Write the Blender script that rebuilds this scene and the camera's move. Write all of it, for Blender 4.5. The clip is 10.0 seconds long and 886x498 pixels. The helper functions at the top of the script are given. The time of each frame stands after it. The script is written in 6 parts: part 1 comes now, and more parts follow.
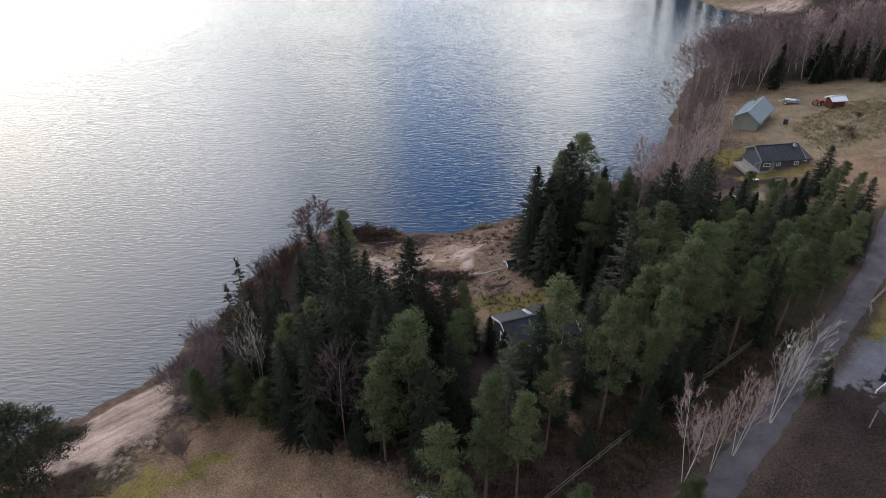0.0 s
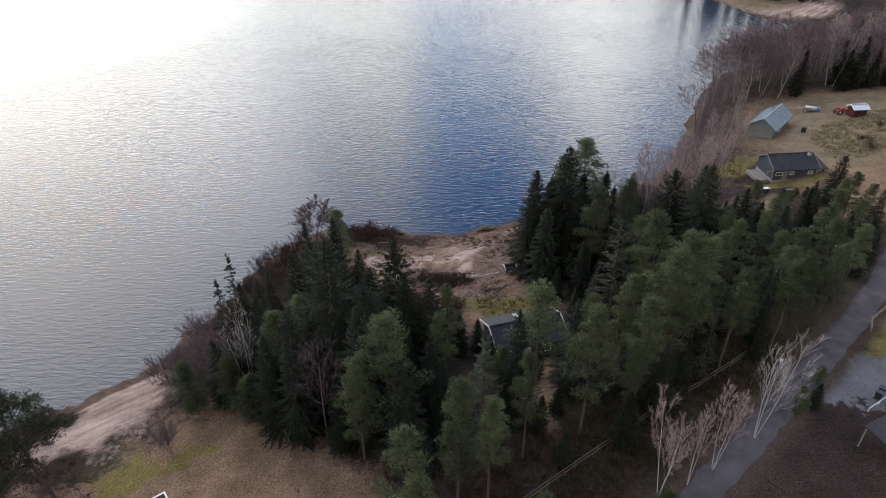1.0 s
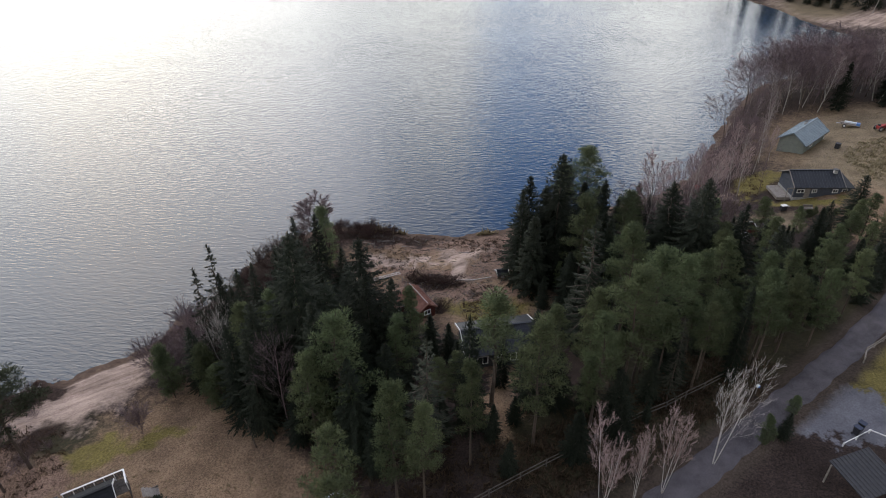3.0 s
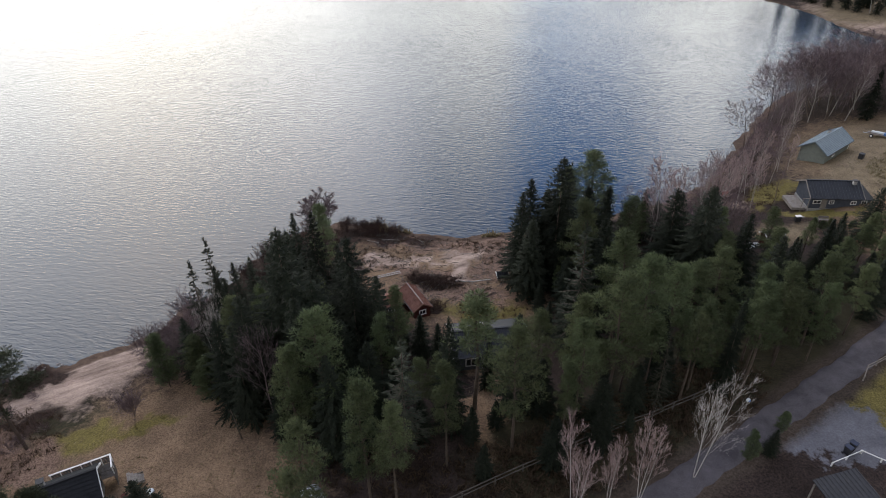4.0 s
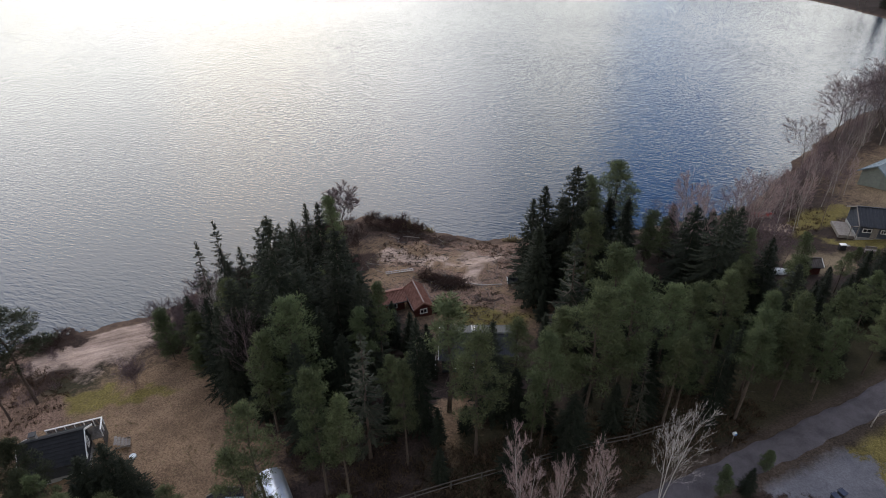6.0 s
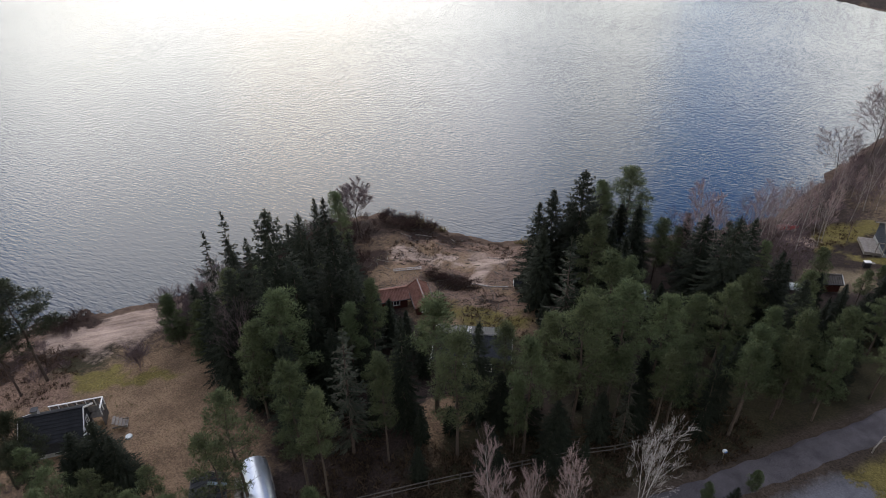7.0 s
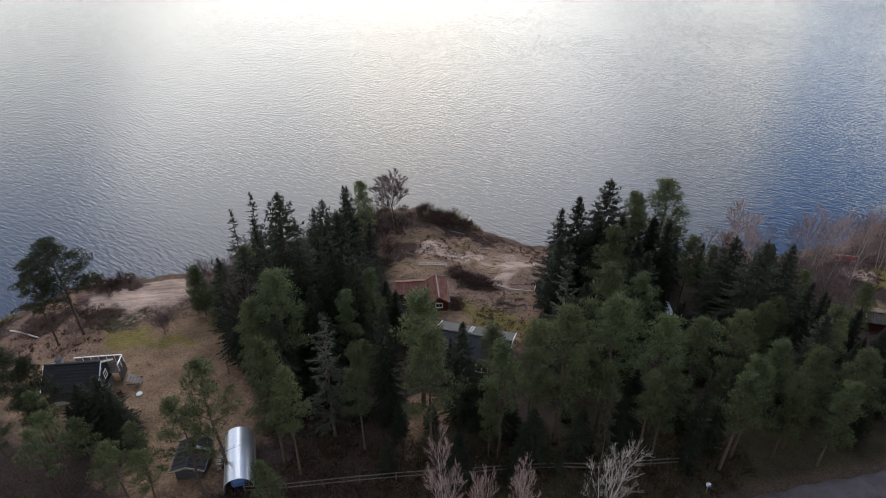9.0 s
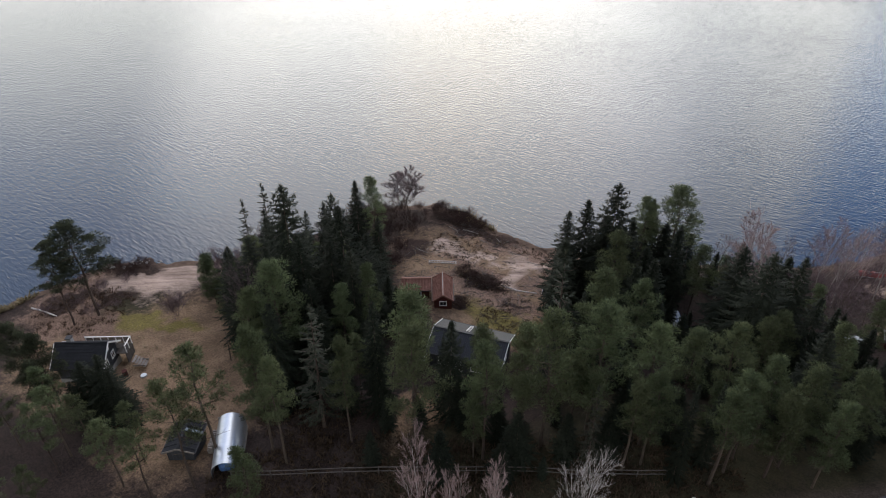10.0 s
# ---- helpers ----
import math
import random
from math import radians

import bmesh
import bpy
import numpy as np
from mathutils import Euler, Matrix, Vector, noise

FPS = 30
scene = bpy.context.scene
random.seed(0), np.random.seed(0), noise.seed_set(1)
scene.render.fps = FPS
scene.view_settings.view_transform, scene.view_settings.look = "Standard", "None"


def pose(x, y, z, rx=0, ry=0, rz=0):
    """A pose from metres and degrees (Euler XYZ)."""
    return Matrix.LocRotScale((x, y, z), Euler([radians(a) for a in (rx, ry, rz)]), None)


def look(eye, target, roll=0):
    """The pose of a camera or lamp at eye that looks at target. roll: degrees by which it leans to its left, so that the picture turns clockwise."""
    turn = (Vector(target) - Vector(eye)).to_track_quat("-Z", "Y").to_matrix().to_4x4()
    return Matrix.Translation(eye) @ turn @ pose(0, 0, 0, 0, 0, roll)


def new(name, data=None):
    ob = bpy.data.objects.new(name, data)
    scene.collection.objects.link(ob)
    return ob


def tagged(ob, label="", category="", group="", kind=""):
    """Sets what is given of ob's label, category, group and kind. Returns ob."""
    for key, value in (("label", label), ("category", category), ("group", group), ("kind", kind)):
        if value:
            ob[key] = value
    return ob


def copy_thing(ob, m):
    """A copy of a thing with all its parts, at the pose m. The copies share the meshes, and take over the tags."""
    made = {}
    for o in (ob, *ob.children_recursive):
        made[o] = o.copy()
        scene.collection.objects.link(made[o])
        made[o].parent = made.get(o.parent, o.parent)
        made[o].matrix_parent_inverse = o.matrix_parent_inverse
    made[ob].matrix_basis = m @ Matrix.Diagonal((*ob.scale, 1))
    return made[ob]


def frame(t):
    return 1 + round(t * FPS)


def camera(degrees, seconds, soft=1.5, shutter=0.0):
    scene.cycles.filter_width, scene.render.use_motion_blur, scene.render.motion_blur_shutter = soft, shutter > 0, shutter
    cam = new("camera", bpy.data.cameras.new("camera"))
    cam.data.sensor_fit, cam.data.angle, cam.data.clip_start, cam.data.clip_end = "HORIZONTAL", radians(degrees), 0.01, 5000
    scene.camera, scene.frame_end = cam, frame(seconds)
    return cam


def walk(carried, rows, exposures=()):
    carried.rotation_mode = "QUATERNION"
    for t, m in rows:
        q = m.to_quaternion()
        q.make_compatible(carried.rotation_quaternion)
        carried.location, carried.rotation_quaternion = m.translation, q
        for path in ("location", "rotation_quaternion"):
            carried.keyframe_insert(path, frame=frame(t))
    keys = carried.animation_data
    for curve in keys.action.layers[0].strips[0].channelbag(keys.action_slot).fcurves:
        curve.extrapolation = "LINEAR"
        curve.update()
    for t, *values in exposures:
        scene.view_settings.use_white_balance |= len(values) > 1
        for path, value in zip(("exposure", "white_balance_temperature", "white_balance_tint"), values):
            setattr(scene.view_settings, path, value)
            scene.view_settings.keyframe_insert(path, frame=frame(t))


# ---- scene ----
cam = camera(69.1, 10.0, soft=0.95)
METRES, EYE, TILT, LEAN, TURN = 46.0, 56.5, -33.3, 0.3, 0.0
ROWS = [
    (0.0, 0.0, 0.0, 0.0, -0.0, 0.0, -0.0),
    (0.5, 0.0473, -0.0015, 0.0031, 1.23, -0.01, -0.79),
    (1.0, 0.095, -0.0018, 0.0064, 2.48, -0.03, -1.58),
    (1.5, 0.1439, -0.0002, 0.0106, 3.72, -0.09, -2.34),
    (2.0, 0.1937, 0.0025, 0.0145, 4.88, -0.14, -3.06),
    (2.5, 0.2436, 0.0065, 0.0205, 6.11, -0.26, -3.85),
    (4.0, 0.393, 0.0253, 0.0381, 10.31, -0.66, -6.47),
    (4.5, 0.4415, 0.0348, 0.0454, 11.97, -0.89, -7.5),
    (5.0, 0.4904, 0.0459, 0.0544, 13.74, -1.18, -8.61),
    (5.5, 0.5399, 0.0593, 0.0628, 15.53, -1.46, -9.69),
    (7.0, 0.687, 0.1081, 0.0951, 21.15, -2.63, -13.1),
    (7.5, 0.7338, 0.1263, 0.1078, 23.2, -3.18, -14.3),
    (8.0, 0.7774, 0.1447, 0.1204, 25.25, -3.76, -15.49),
    (8.5, 0.819, 0.1649, 0.1326, 27.41, -4.4, -16.7),
    (9.0, 0.8588, 0.1859, 0.1462, 29.47, -5.07, -17.81),
    (9.5, 0.8984, 0.2089, 0.1607, 31.46, -5.74, -18.85),
    (10.0, 0.9372, 0.2341, 0.176, 33.43, -6.47, -19.86),
]
walk(cam, [(t, pose(0, 0, EYE, TILT, LEAN, TURN) @ pose(METRES * x, METRES * y, METRES * z, 90 + pitch, roll, yaw)) for t, x, y, z, yaw, pitch, roll in ROWS],
     exposures=[(0.0, 0.42), (1.0, 0.38), (2.5, 0.26), (4.5, 0.15), (7.0, 0.1), (10.0, 0.13)])

# ---- sky and sun: thin broken cloud, the sun veiled over the lake ----
SUN_AZ, SUN_EL = -40.0, 27.0
SUN_DIR = Vector((math.sin(radians(SUN_AZ)) * math.cos(radians(SUN_EL)), math.cos(radians(SUN_AZ)) * math.cos(radians(SUN_EL)), math.sin(radians(SUN_EL))))
scene.view_settings.exposure = 0.0


def node(tree, kind, **values):
    n = tree.nodes.new(kind)
    for key, value in values.items():
        if key in n.inputs:
            n.inputs[key].default_value = value
    return n


def build_world():
    world = bpy.data.worlds.new("sky")
    world.use_nodes = True
    scene.world = world
    nt = world.node_tree
    nt.nodes.clear()
    ln = nt.links.new
    out = nt.nodes.new("ShaderNodeOutputWorld")
    bg = nt.nodes.new("ShaderNodeBackground")
    sky = nt.nodes.new("ShaderNodeTexSky")
    sky.sky_type = "NISHITA"
    sky.sun_disc = False
    sky.sun_elevation = radians(SUN_EL)
    sky.sun_rotation = radians(SUN_AZ)
    blue = nt.nodes.new("ShaderNodeVectorMath")
    blue.operation = "SCALE"
    blue.inputs["Scale"].default_value = 0.24
    rich = nt.nodes.new("ShaderNodeHueSaturation")
    rich.inputs["Saturation"].default_value = 2.1
    rich.inputs["Hue"].default_value = 0.512
    ln(sky.outputs["Color"], rich.inputs["Color"])
    ln(rich.outputs["Color"], blue.inputs[0])
    co = nt.nodes.new("ShaderNodeTexCoord")
    sep = nt.nodes.new("ShaderNodeSeparateXYZ")
    ln(co.outputs["Generated"], sep.inputs[0])
    up = nt.nodes.new("ShaderNodeMath")
    up.operation = "MAXIMUM"
    up.inputs[1].default_value = 0.0
    ln(sep.outputs["Z"], up.inputs[0])
    lift = nt.nodes.new("ShaderNodeMath")
    lift.operation = "ADD"
    lift.inputs[1].default_value = 0.25
    ln(up.outputs[0], lift.inputs[0])
    flat = nt.nodes.new("ShaderNodeVectorMath")
    flat.operation = "DIVIDE"
    ln(co.outputs["Generated"], flat.inputs[0])
    cmb = nt.nodes.new("ShaderNodeCombineXYZ")
    for i in range(2):
        ln(lift.outputs[0], cmb.inputs[i])
    cmb.inputs[2].default_value = 1.0
    ln(cmb.outputs[0], flat.inputs[1])
    mapping = nt.nodes.new("ShaderNodeMapping")
    mapping.inputs["Location"].default_value = (3.15, 1.7, 0.0)
    mapping.inputs["Scale"].default_value = (1.0, 0.8, 0.0)
    ln(flat.outputs[0], mapping.inputs[0])
    cloud = node(nt, "ShaderNodeTexNoise", Scale=1.15, Detail=4.0, Roughness=0.5)
    ln(mapping.outputs[0], cloud.inputs["Vector"])
    ramp = nt.nodes.new("ShaderNodeValToRGB")
    ramp.color_ramp.elements[0].position = 0.2
    ramp.color_ramp.elements[1].position = 0.42
    ln(cloud.outputs["Fac"], ramp.inputs[0])
    # the veil is brightest round the sun
    dot = nt.nodes.new("ShaderNodeVectorMath")
    dot.operation = "DOT_PRODUCT"
    dot.inputs[1].default_value = SUN_DIR
    ln(co.outputs["Generated"], dot.inputs[0])
    pos = nt.nodes.new("ShaderNodeMath")
    pos.operation = "MAXIMUM"
    pos.inputs[1].default_value = 0.0
    ln(dot.outputs["Value"], pos.inputs[0])
    powr = nt.nodes.new("ShaderNodeMath")
    powr.operation = "POWER"
    powr.inputs[1].default_value = 1.05
    ln(pos.outputs[0], powr.inputs[0])
    gain = nt.nodes.new("ShaderNodeMath")
    gain.operation = "MULTIPLY_ADD"
    gain.inputs[1].default_value = 1.36
    gain.inputs[2].default_value = 0.81
    ln(powr.outputs[0], gain.inputs[0])
    core = nt.nodes.new("ShaderNodeMath")
    core.operation = "POWER"
    core.inputs[1].default_value = 60.0
    ln(pos.outputs[0], core.inputs[0])
    lit = nt.nodes.new("ShaderNodeMath")
    lit.operation = "MULTIPLY_ADD"
    lit.inputs[1].default_value = 0.2
    ln(core.outputs[0], lit.inputs[0])
    ln(gain.outputs[0], lit.inputs[2])
    gain = lit
    white = nt.nodes.new("ShaderNodeVectorMath")
    white.operation = "SCALE"
    # warmer near the horizon, bluer higher up
    tone = nt.nodes.new("ShaderNodeValToRGB")
    tone.color_ramp.elements[0].position, tone.color_ramp.elements[1].position = 0.22, 0.52
    tone.color_ramp.elements[0].color = (1.0, 1.0, 0.955, 1)
    tone.color_ramp.elements[1].color = (0.945, 0.94, 1.0, 1)
    ln(up.outputs[0], tone.inputs[0])
    ln(tone.outputs["Color"], white.inputs[0])
    ln(gain.outputs[0], white.inputs["Scale"])
    # breaks in the cloud to the north, and thinner cloud overhead
    wob = node(nt, "ShaderNodeTexNoise", Scale=6.5, Detail=5.0, Roughness=0.6)
    ln(co.outputs["Generated"], wob.inputs["Vector"])
    cover = ramp.outputs["Color"]
    thick = None
    for az, el, wide, high, depth in ((2.0, 34.0, 0.14, 0.30, 1.0), (-3.2, 16.0, 0.055, 0.12, 0.55), (17.5, 27.0, 0.07, 0.14, 0.8), (-21.5, 23.5, 0.15, 0.09, 0.6), (-10.0, 40.0, 0.5, 0.16, 0.75), (-80.0, 36.0, 0.36, 0.3, 0.55),
                                      (11.0, 19.5, 0.105, 0.15, -1.0), (6.0, 13.5, 0.16, 0.09, -0.6), (-10.0, 17.5, 0.11, 0.12, -0.25), (0.0, 12.0, 0.5, 0.09, -0.42)):
        d = Vector((math.sin(radians(az)) * math.cos(radians(el)), math.cos(radians(az)) * math.cos(radians(el)), math.sin(radians(el))))
        side = Vector((math.cos(radians(az)), -math.sin(radians(az)), 0))
        rise = side.cross(d)
        off = nt.nodes.new("ShaderNodeVectorMath")
        off.operation = "SUBTRACT"
        off.inputs[1].default_value = d
        ln(co.outputs["Generated"], off.inputs[0])
        sq = []
        for axis_v, size in ((side, wide), (rise, high)):
            dp = nt.nodes.new("ShaderNodeVectorMath")
            dp.operation = "DOT_PRODUCT"
            dp.inputs[1].default_value = axis_v / size
            ln(off.outputs[0], dp.inputs[0])
            pw = nt.nodes.new("ShaderNodeMath")
            pw.operation = "MULTIPLY"
            ln(dp.outputs["Value"], pw.inputs[0])
            ln(dp.outputs["Value"], pw.inputs[1])
            sq.append(pw)
        tot = nt.nodes.new("ShaderNodeMath")
        tot.operation = "ADD"
        ln(sq[0].outputs[0], tot.inputs[0])
        ln(sq[1].outputs[0], tot.inputs[1])
        jit = nt.nodes.new("ShaderNodeMath")
        jit.operation = "MULTIPLY_ADD"
        jit.inputs[1].default_value = 2.6
        ln(wob.outputs["Fac"], jit.inputs[0])
        ln(tot.outputs[0], jit.inputs[2])
        edge = nt.nodes.new("ShaderNodeMapRange")
        edge.interpolation_type = "SMOOTHSTEP"
        edge.inputs["From Min"].default_value, edge.inputs["From Max"].default_value = 1.5, 2.6
        edge.inputs["To Min"].default_value, edge.inputs["To Max"].default_value = 1 - depth, 1.0
        ln(jit.outputs[0], edge.inputs["Value"])
        if depth < 0:
            # a thicker, whiter bank of cloud
            if thick is None:
                thick = edge.outputs[0]
            else:
                more = nt.nodes.new("ShaderNodeMath")
                more.operation = "MAXIMUM"
                ln(thick, more.inputs[0])
                ln(edge.outputs[0], more.inputs[1])
                thick = more.outputs[0]
            continue
        mul = nt.nodes.new("ShaderNodeMath")
        mul.operation = "MULTIPLY"
        ln(cover, mul.inputs[0])
        ln(edge.outputs[0], mul.inputs[1])
        cover = mul.outputs[0]
    # the cloud thins out overhead
    over_head = nt.nodes.new("ShaderNodeMapRange")
    over_head.inputs["From Min"].default_value, over_head.inputs["From Max"].default_value = 0.62, 0.95
    over_head.inputs["To Min"].default_value, over_head.inputs["To Max"].default_value = 1.0, 0.45
    ln(up.outputs[0], over_head.inputs["Value"])
    thin = nt.nodes.new("ShaderNodeMath")
    thin.operation = "MULTIPLY"
    ln(cover, thin.inputs[0])
    ln(over_head.outputs[0], thin.inputs[1])
    bank = nt.nodes.new("ShaderNodeVectorMath")
    bank.operation = "SCALE"
    ln(white.outputs[0], bank.inputs[0])
    ln(thick, bank.inputs["Scale"])
    mix = nt.nodes.new("ShaderNodeMix")
    mix.data_type = "RGBA"
    ln(thin.outputs[0], mix.inputs[0])
    ln(blue.outputs[0], mix.inputs[6])
    ln(bank.outputs[0], mix.inputs[7])
    ln(mix.outputs[2], bg.inputs["Color"])
    bg.inputs["Strength"].default_value = 1.0
    ln(bg.outputs[0], out.inputs[0])


build_world()
sun = new("sun", bpy.data.lights.new("sun", "SUN"))
sun.data.energy = 0.8
sun.data.angle = radians(45)
sun.data.color = (1.0, 0.95, 0.88)
sun.matrix_world = look(SUN_DIR * 300, (0, 0, 0))


# ---- materials ----
def material(name, colour, colour2, scale=4.0, rough=0.85, bump=0.3, metal=0.0, fine=30.0, random_tint=0.0, colour3=None, spread=(0.35, 0.65), gloss=0.3):
    """Two colours mixed by noise at two scales, with fine relief."""
    m = bpy.data.materials.new(name)
    m.use_nodes = True
    nt = m.node_tree
    ln = nt.links.new
    bsdf = nt.nodes["Principled BSDF"]
    co = nt.nodes.new("ShaderNodeTexCoord")
    big = node(nt, "ShaderNodeTexNoise", Scale=scale, Detail=5.0, Roughness=0.6)
    small = node(nt, "ShaderNodeTexNoise", Scale=fine, Detail=3.0)
    for n in (big, small):
        ln(co.outputs["Object"], n.inputs["Vector"])
    ramp = nt.nodes.new("ShaderNodeValToRGB")
    e = ramp.color_ramp.elements
    e[0].position, e[1].position = spread
    e[0].color, e[1].color = (*colour, 1), (*colour2, 1)
    if colour3:
        mid = e.new(sum(spread) / 2)
        mid.color = (*colour3, 1)
    half = nt.nodes.new("ShaderNodeMath")
    half.operation = "MULTIPLY_ADD"
    half.inputs[1].default_value = 0.5
    ln(small.outputs["Fac"], half.inputs[0])
    less = nt.nodes.new("ShaderNodeMath")
    less.operation = "MULTIPLY"
    less.inputs[1].default_value = 0.5
    ln(big.outputs["Fac"], less.inputs[0])
    ln(less.outputs[0], half.inputs[2])
    ln(half.outputs[0], ramp.inputs[0])
    last = ramp.outputs["Color"]
    if random_tint:
        info = nt.nodes.new("ShaderNodeObjectInfo")
        hsv = nt.nodes.new("ShaderNodeHueSaturation")
        val = nt.nodes.new("ShaderNodeMapRange")
        val.inputs["To Min"].default_value = 1 - random_tint
        val.inputs["To Max"].default_value = 1 + random_tint
        hue = nt.nodes.new("ShaderNodeMapRange")
        hue.inputs["To Min"].default_value = 0.5 - random_tint * 0.06
        hue.inputs["To Max"].default_value = 0.5 + random_tint * 0.06
        ln(info.outputs["Random"], val.inputs["Value"])
        ln(info.outputs["Random"], hue.inputs["Value"])
        ln(val.outputs[0], hsv.inputs["Value"])
        ln(hue.outputs[0], hsv.inputs["Hue"])
        ln(last, hsv.inputs["Color"])
        last = hsv.outputs["Color"]
    ln(last, bsdf.inputs["Base Color"])
    bsdf.inputs["Roughness"].default_value = rough
    bsdf.inputs["Specular IOR Level"].default_value = gloss
    bsdf.inputs["Metallic"].default_value = metal
    if bump:
        b = node(nt, "ShaderNodeBump", Strength=bump, Distance=0.05)
        ln(small.outputs["Fac"], b.inputs["Height"])
        ln(b.outputs[0], bsdf.inputs["Normal"])
    return m


def foliage_material(name, dark, light, tint=0.3, through_light=0.4):
    """Needles: colour varies softly by sprig, by tree and through the crown."""
    m = bpy.data.materials.new(name)
    m.use_nodes = True
    nt = m.node_tree
    ln = nt.links.new
    bsdf = nt.nodes["Principled BSDF"]
    geo = nt.nodes.new("ShaderNodeNewGeometry")
    co = nt.nodes.new("ShaderNodeTexCoord")
    n = node(nt, "ShaderNodeTexNoise", Scale=0.9, Detail=3.0, Roughness=0.6)
    ln(co.outputs["Object"], n.inputs["Vector"])
    add = nt.nodes.new("ShaderNodeMath")
    add.operation = "MULTIPLY_ADD"
    add.inputs[1].default_value = 0.3
    ln(geo.outputs["Random Per Island"], add.inputs[0])
    sub = nt.nodes.new("ShaderNodeMath")
    sub.operation = "MULTIPLY"
    sub.inputs[1].default_value = 0.7
    ln(n.outputs["Fac"], sub.inputs[0])
    ln(sub.outputs[0], add.inputs[2])
    ramp = nt.nodes.new("ShaderNodeValToRGB")
    e = ramp.color_ramp.elements
    e[0].position, e[1].position = 0.25, 0.75
    e[0].color, e[1].color = (*dark, 1), (*light, 1)
    ln(add.outputs[0], ramp.inputs[0])
    info = nt.nodes.new("ShaderNodeObjectInfo")
    hsv = nt.nodes.new("ShaderNodeHueSaturation")
    val = nt.nodes.new("ShaderNodeMapRange")
    val.inputs["To Min"].default_value, val.inputs["To Max"].default_value = 1 - tint, 1 + tint
    # the tint's hue follows another random number than its value
    other = nt.nodes.new("ShaderNodeMath")
    other.operation = "MULTIPLY"
    other.inputs[1].default_value = 7.3
    frac = nt.nodes.new("ShaderNodeMath")
    frac.operation = "FRACT"
    hue = nt.nodes.new("ShaderNodeMapRange")
    hue.inputs["To Min"].default_value, hue.inputs["To Max"].default_value = 0.496, 0.525
    ln(info.outputs["Random"], val.inputs["Value"])
    ln(info.outputs["Random"], other.inputs[0])
    ln(other.outputs[0], frac.inputs[0])
    ln(frac.outputs[0], hue.inputs["Value"])
    ln(val.outputs[0], hsv.inputs["Value"])
    ln(hue.outputs[0], hsv.inputs["Hue"])
    ln(ramp.outputs["Color"], hsv.inputs["Color"])
    ln(hsv.outputs["Color"], bsdf.inputs["Base Color"])
    bsdf.inputs["Roughness"].default_value = 0.75
    bsdf.inputs["Specular IOR Level"].default_value = 0.1
    # thin needles let part of the light through
    thin = nt.nodes.new("ShaderNodeBsdfTranslucent")
    ln(hsv.outputs["Color"], thin.inputs["Color"])
    both = nt.nodes.new("ShaderNodeMixShader")
    both.inputs[0].default_value = through_light
    ln(bsdf.outputs[0], both.inputs[1])
    ln(thin.outputs[0], both.inputs[2])
    ln(both.outputs[0], nt.nodes["Material Output"].inputs["Surface"])
    return m


def water_material():
    m = bpy.data.materials.new("lake_water")
    m.use_nodes = True
    nt = m.node_tree
    ln = nt.links.new
    bsdf = nt.nodes["Principled BSDF"]
    bsdf.inputs["Base Color"].default_value = (0.018, 0.032, 0.05, 1)
    bsdf.inputs["IOR"].default_value = 1.33
    co = nt.nodes.new("ShaderNodeTexCoord")
    mp = nt.nodes.new("ShaderNodeMapping")
    mp.inputs["Rotation"].default_value = (0, 0, radians(6))
    mp.inputs["Scale"].default_value = (0.3, 1.0, 1.0)
    ln(co.outputs["Object"], mp.inputs[0])
    w1 = node(nt, "ShaderNodeTexNoise", Scale=1.9, Detail=2.0, Roughness=0.5, Distortion=0.5)
    w2 = node(nt, "ShaderNodeTexNoise", Scale=3.6, Detail=2.0, Roughness=0.5)
    for w in (w1, w2):
        ln(mp.outputs[0], w.inputs["Vector"])
    calm = node(nt, "ShaderNodeTexNoise", Scale=0.02, Detail=3.0)
    ln(co.outputs["Object"], calm.inputs["Vector"])
    add = nt.nodes.new("ShaderNodeMath")
    add.operation = "MULTIPLY_ADD"
    add.inputs[1].default_value = 0.3
    ln(w2.outputs["Fac"], add.inputs[0])
    ln(w1.outputs["Fac"], add.inputs[2])
    st = nt.nodes.new("ShaderNodeMapRange")
    st.inputs["From Min"].default_value, st.inputs["From Max"].default_value = 0.35, 0.65
    st.inputs["To Min"].default_value, st.inputs["To Max"].default_value = 0.72, 1.0
    ln(calm.outputs["Fac"], st.inputs["Value"])
    b = node(nt, "ShaderNodeBump", Distance=0.105)
    ln(st.outputs[0], b.inputs["Strength"])
    ln(add.outputs[0], b.inputs["Height"])
    ln(b.outputs[0], bsdf.inputs["Normal"])
    bsdf.inputs["Roughness"].default_value = 0.03
    return m


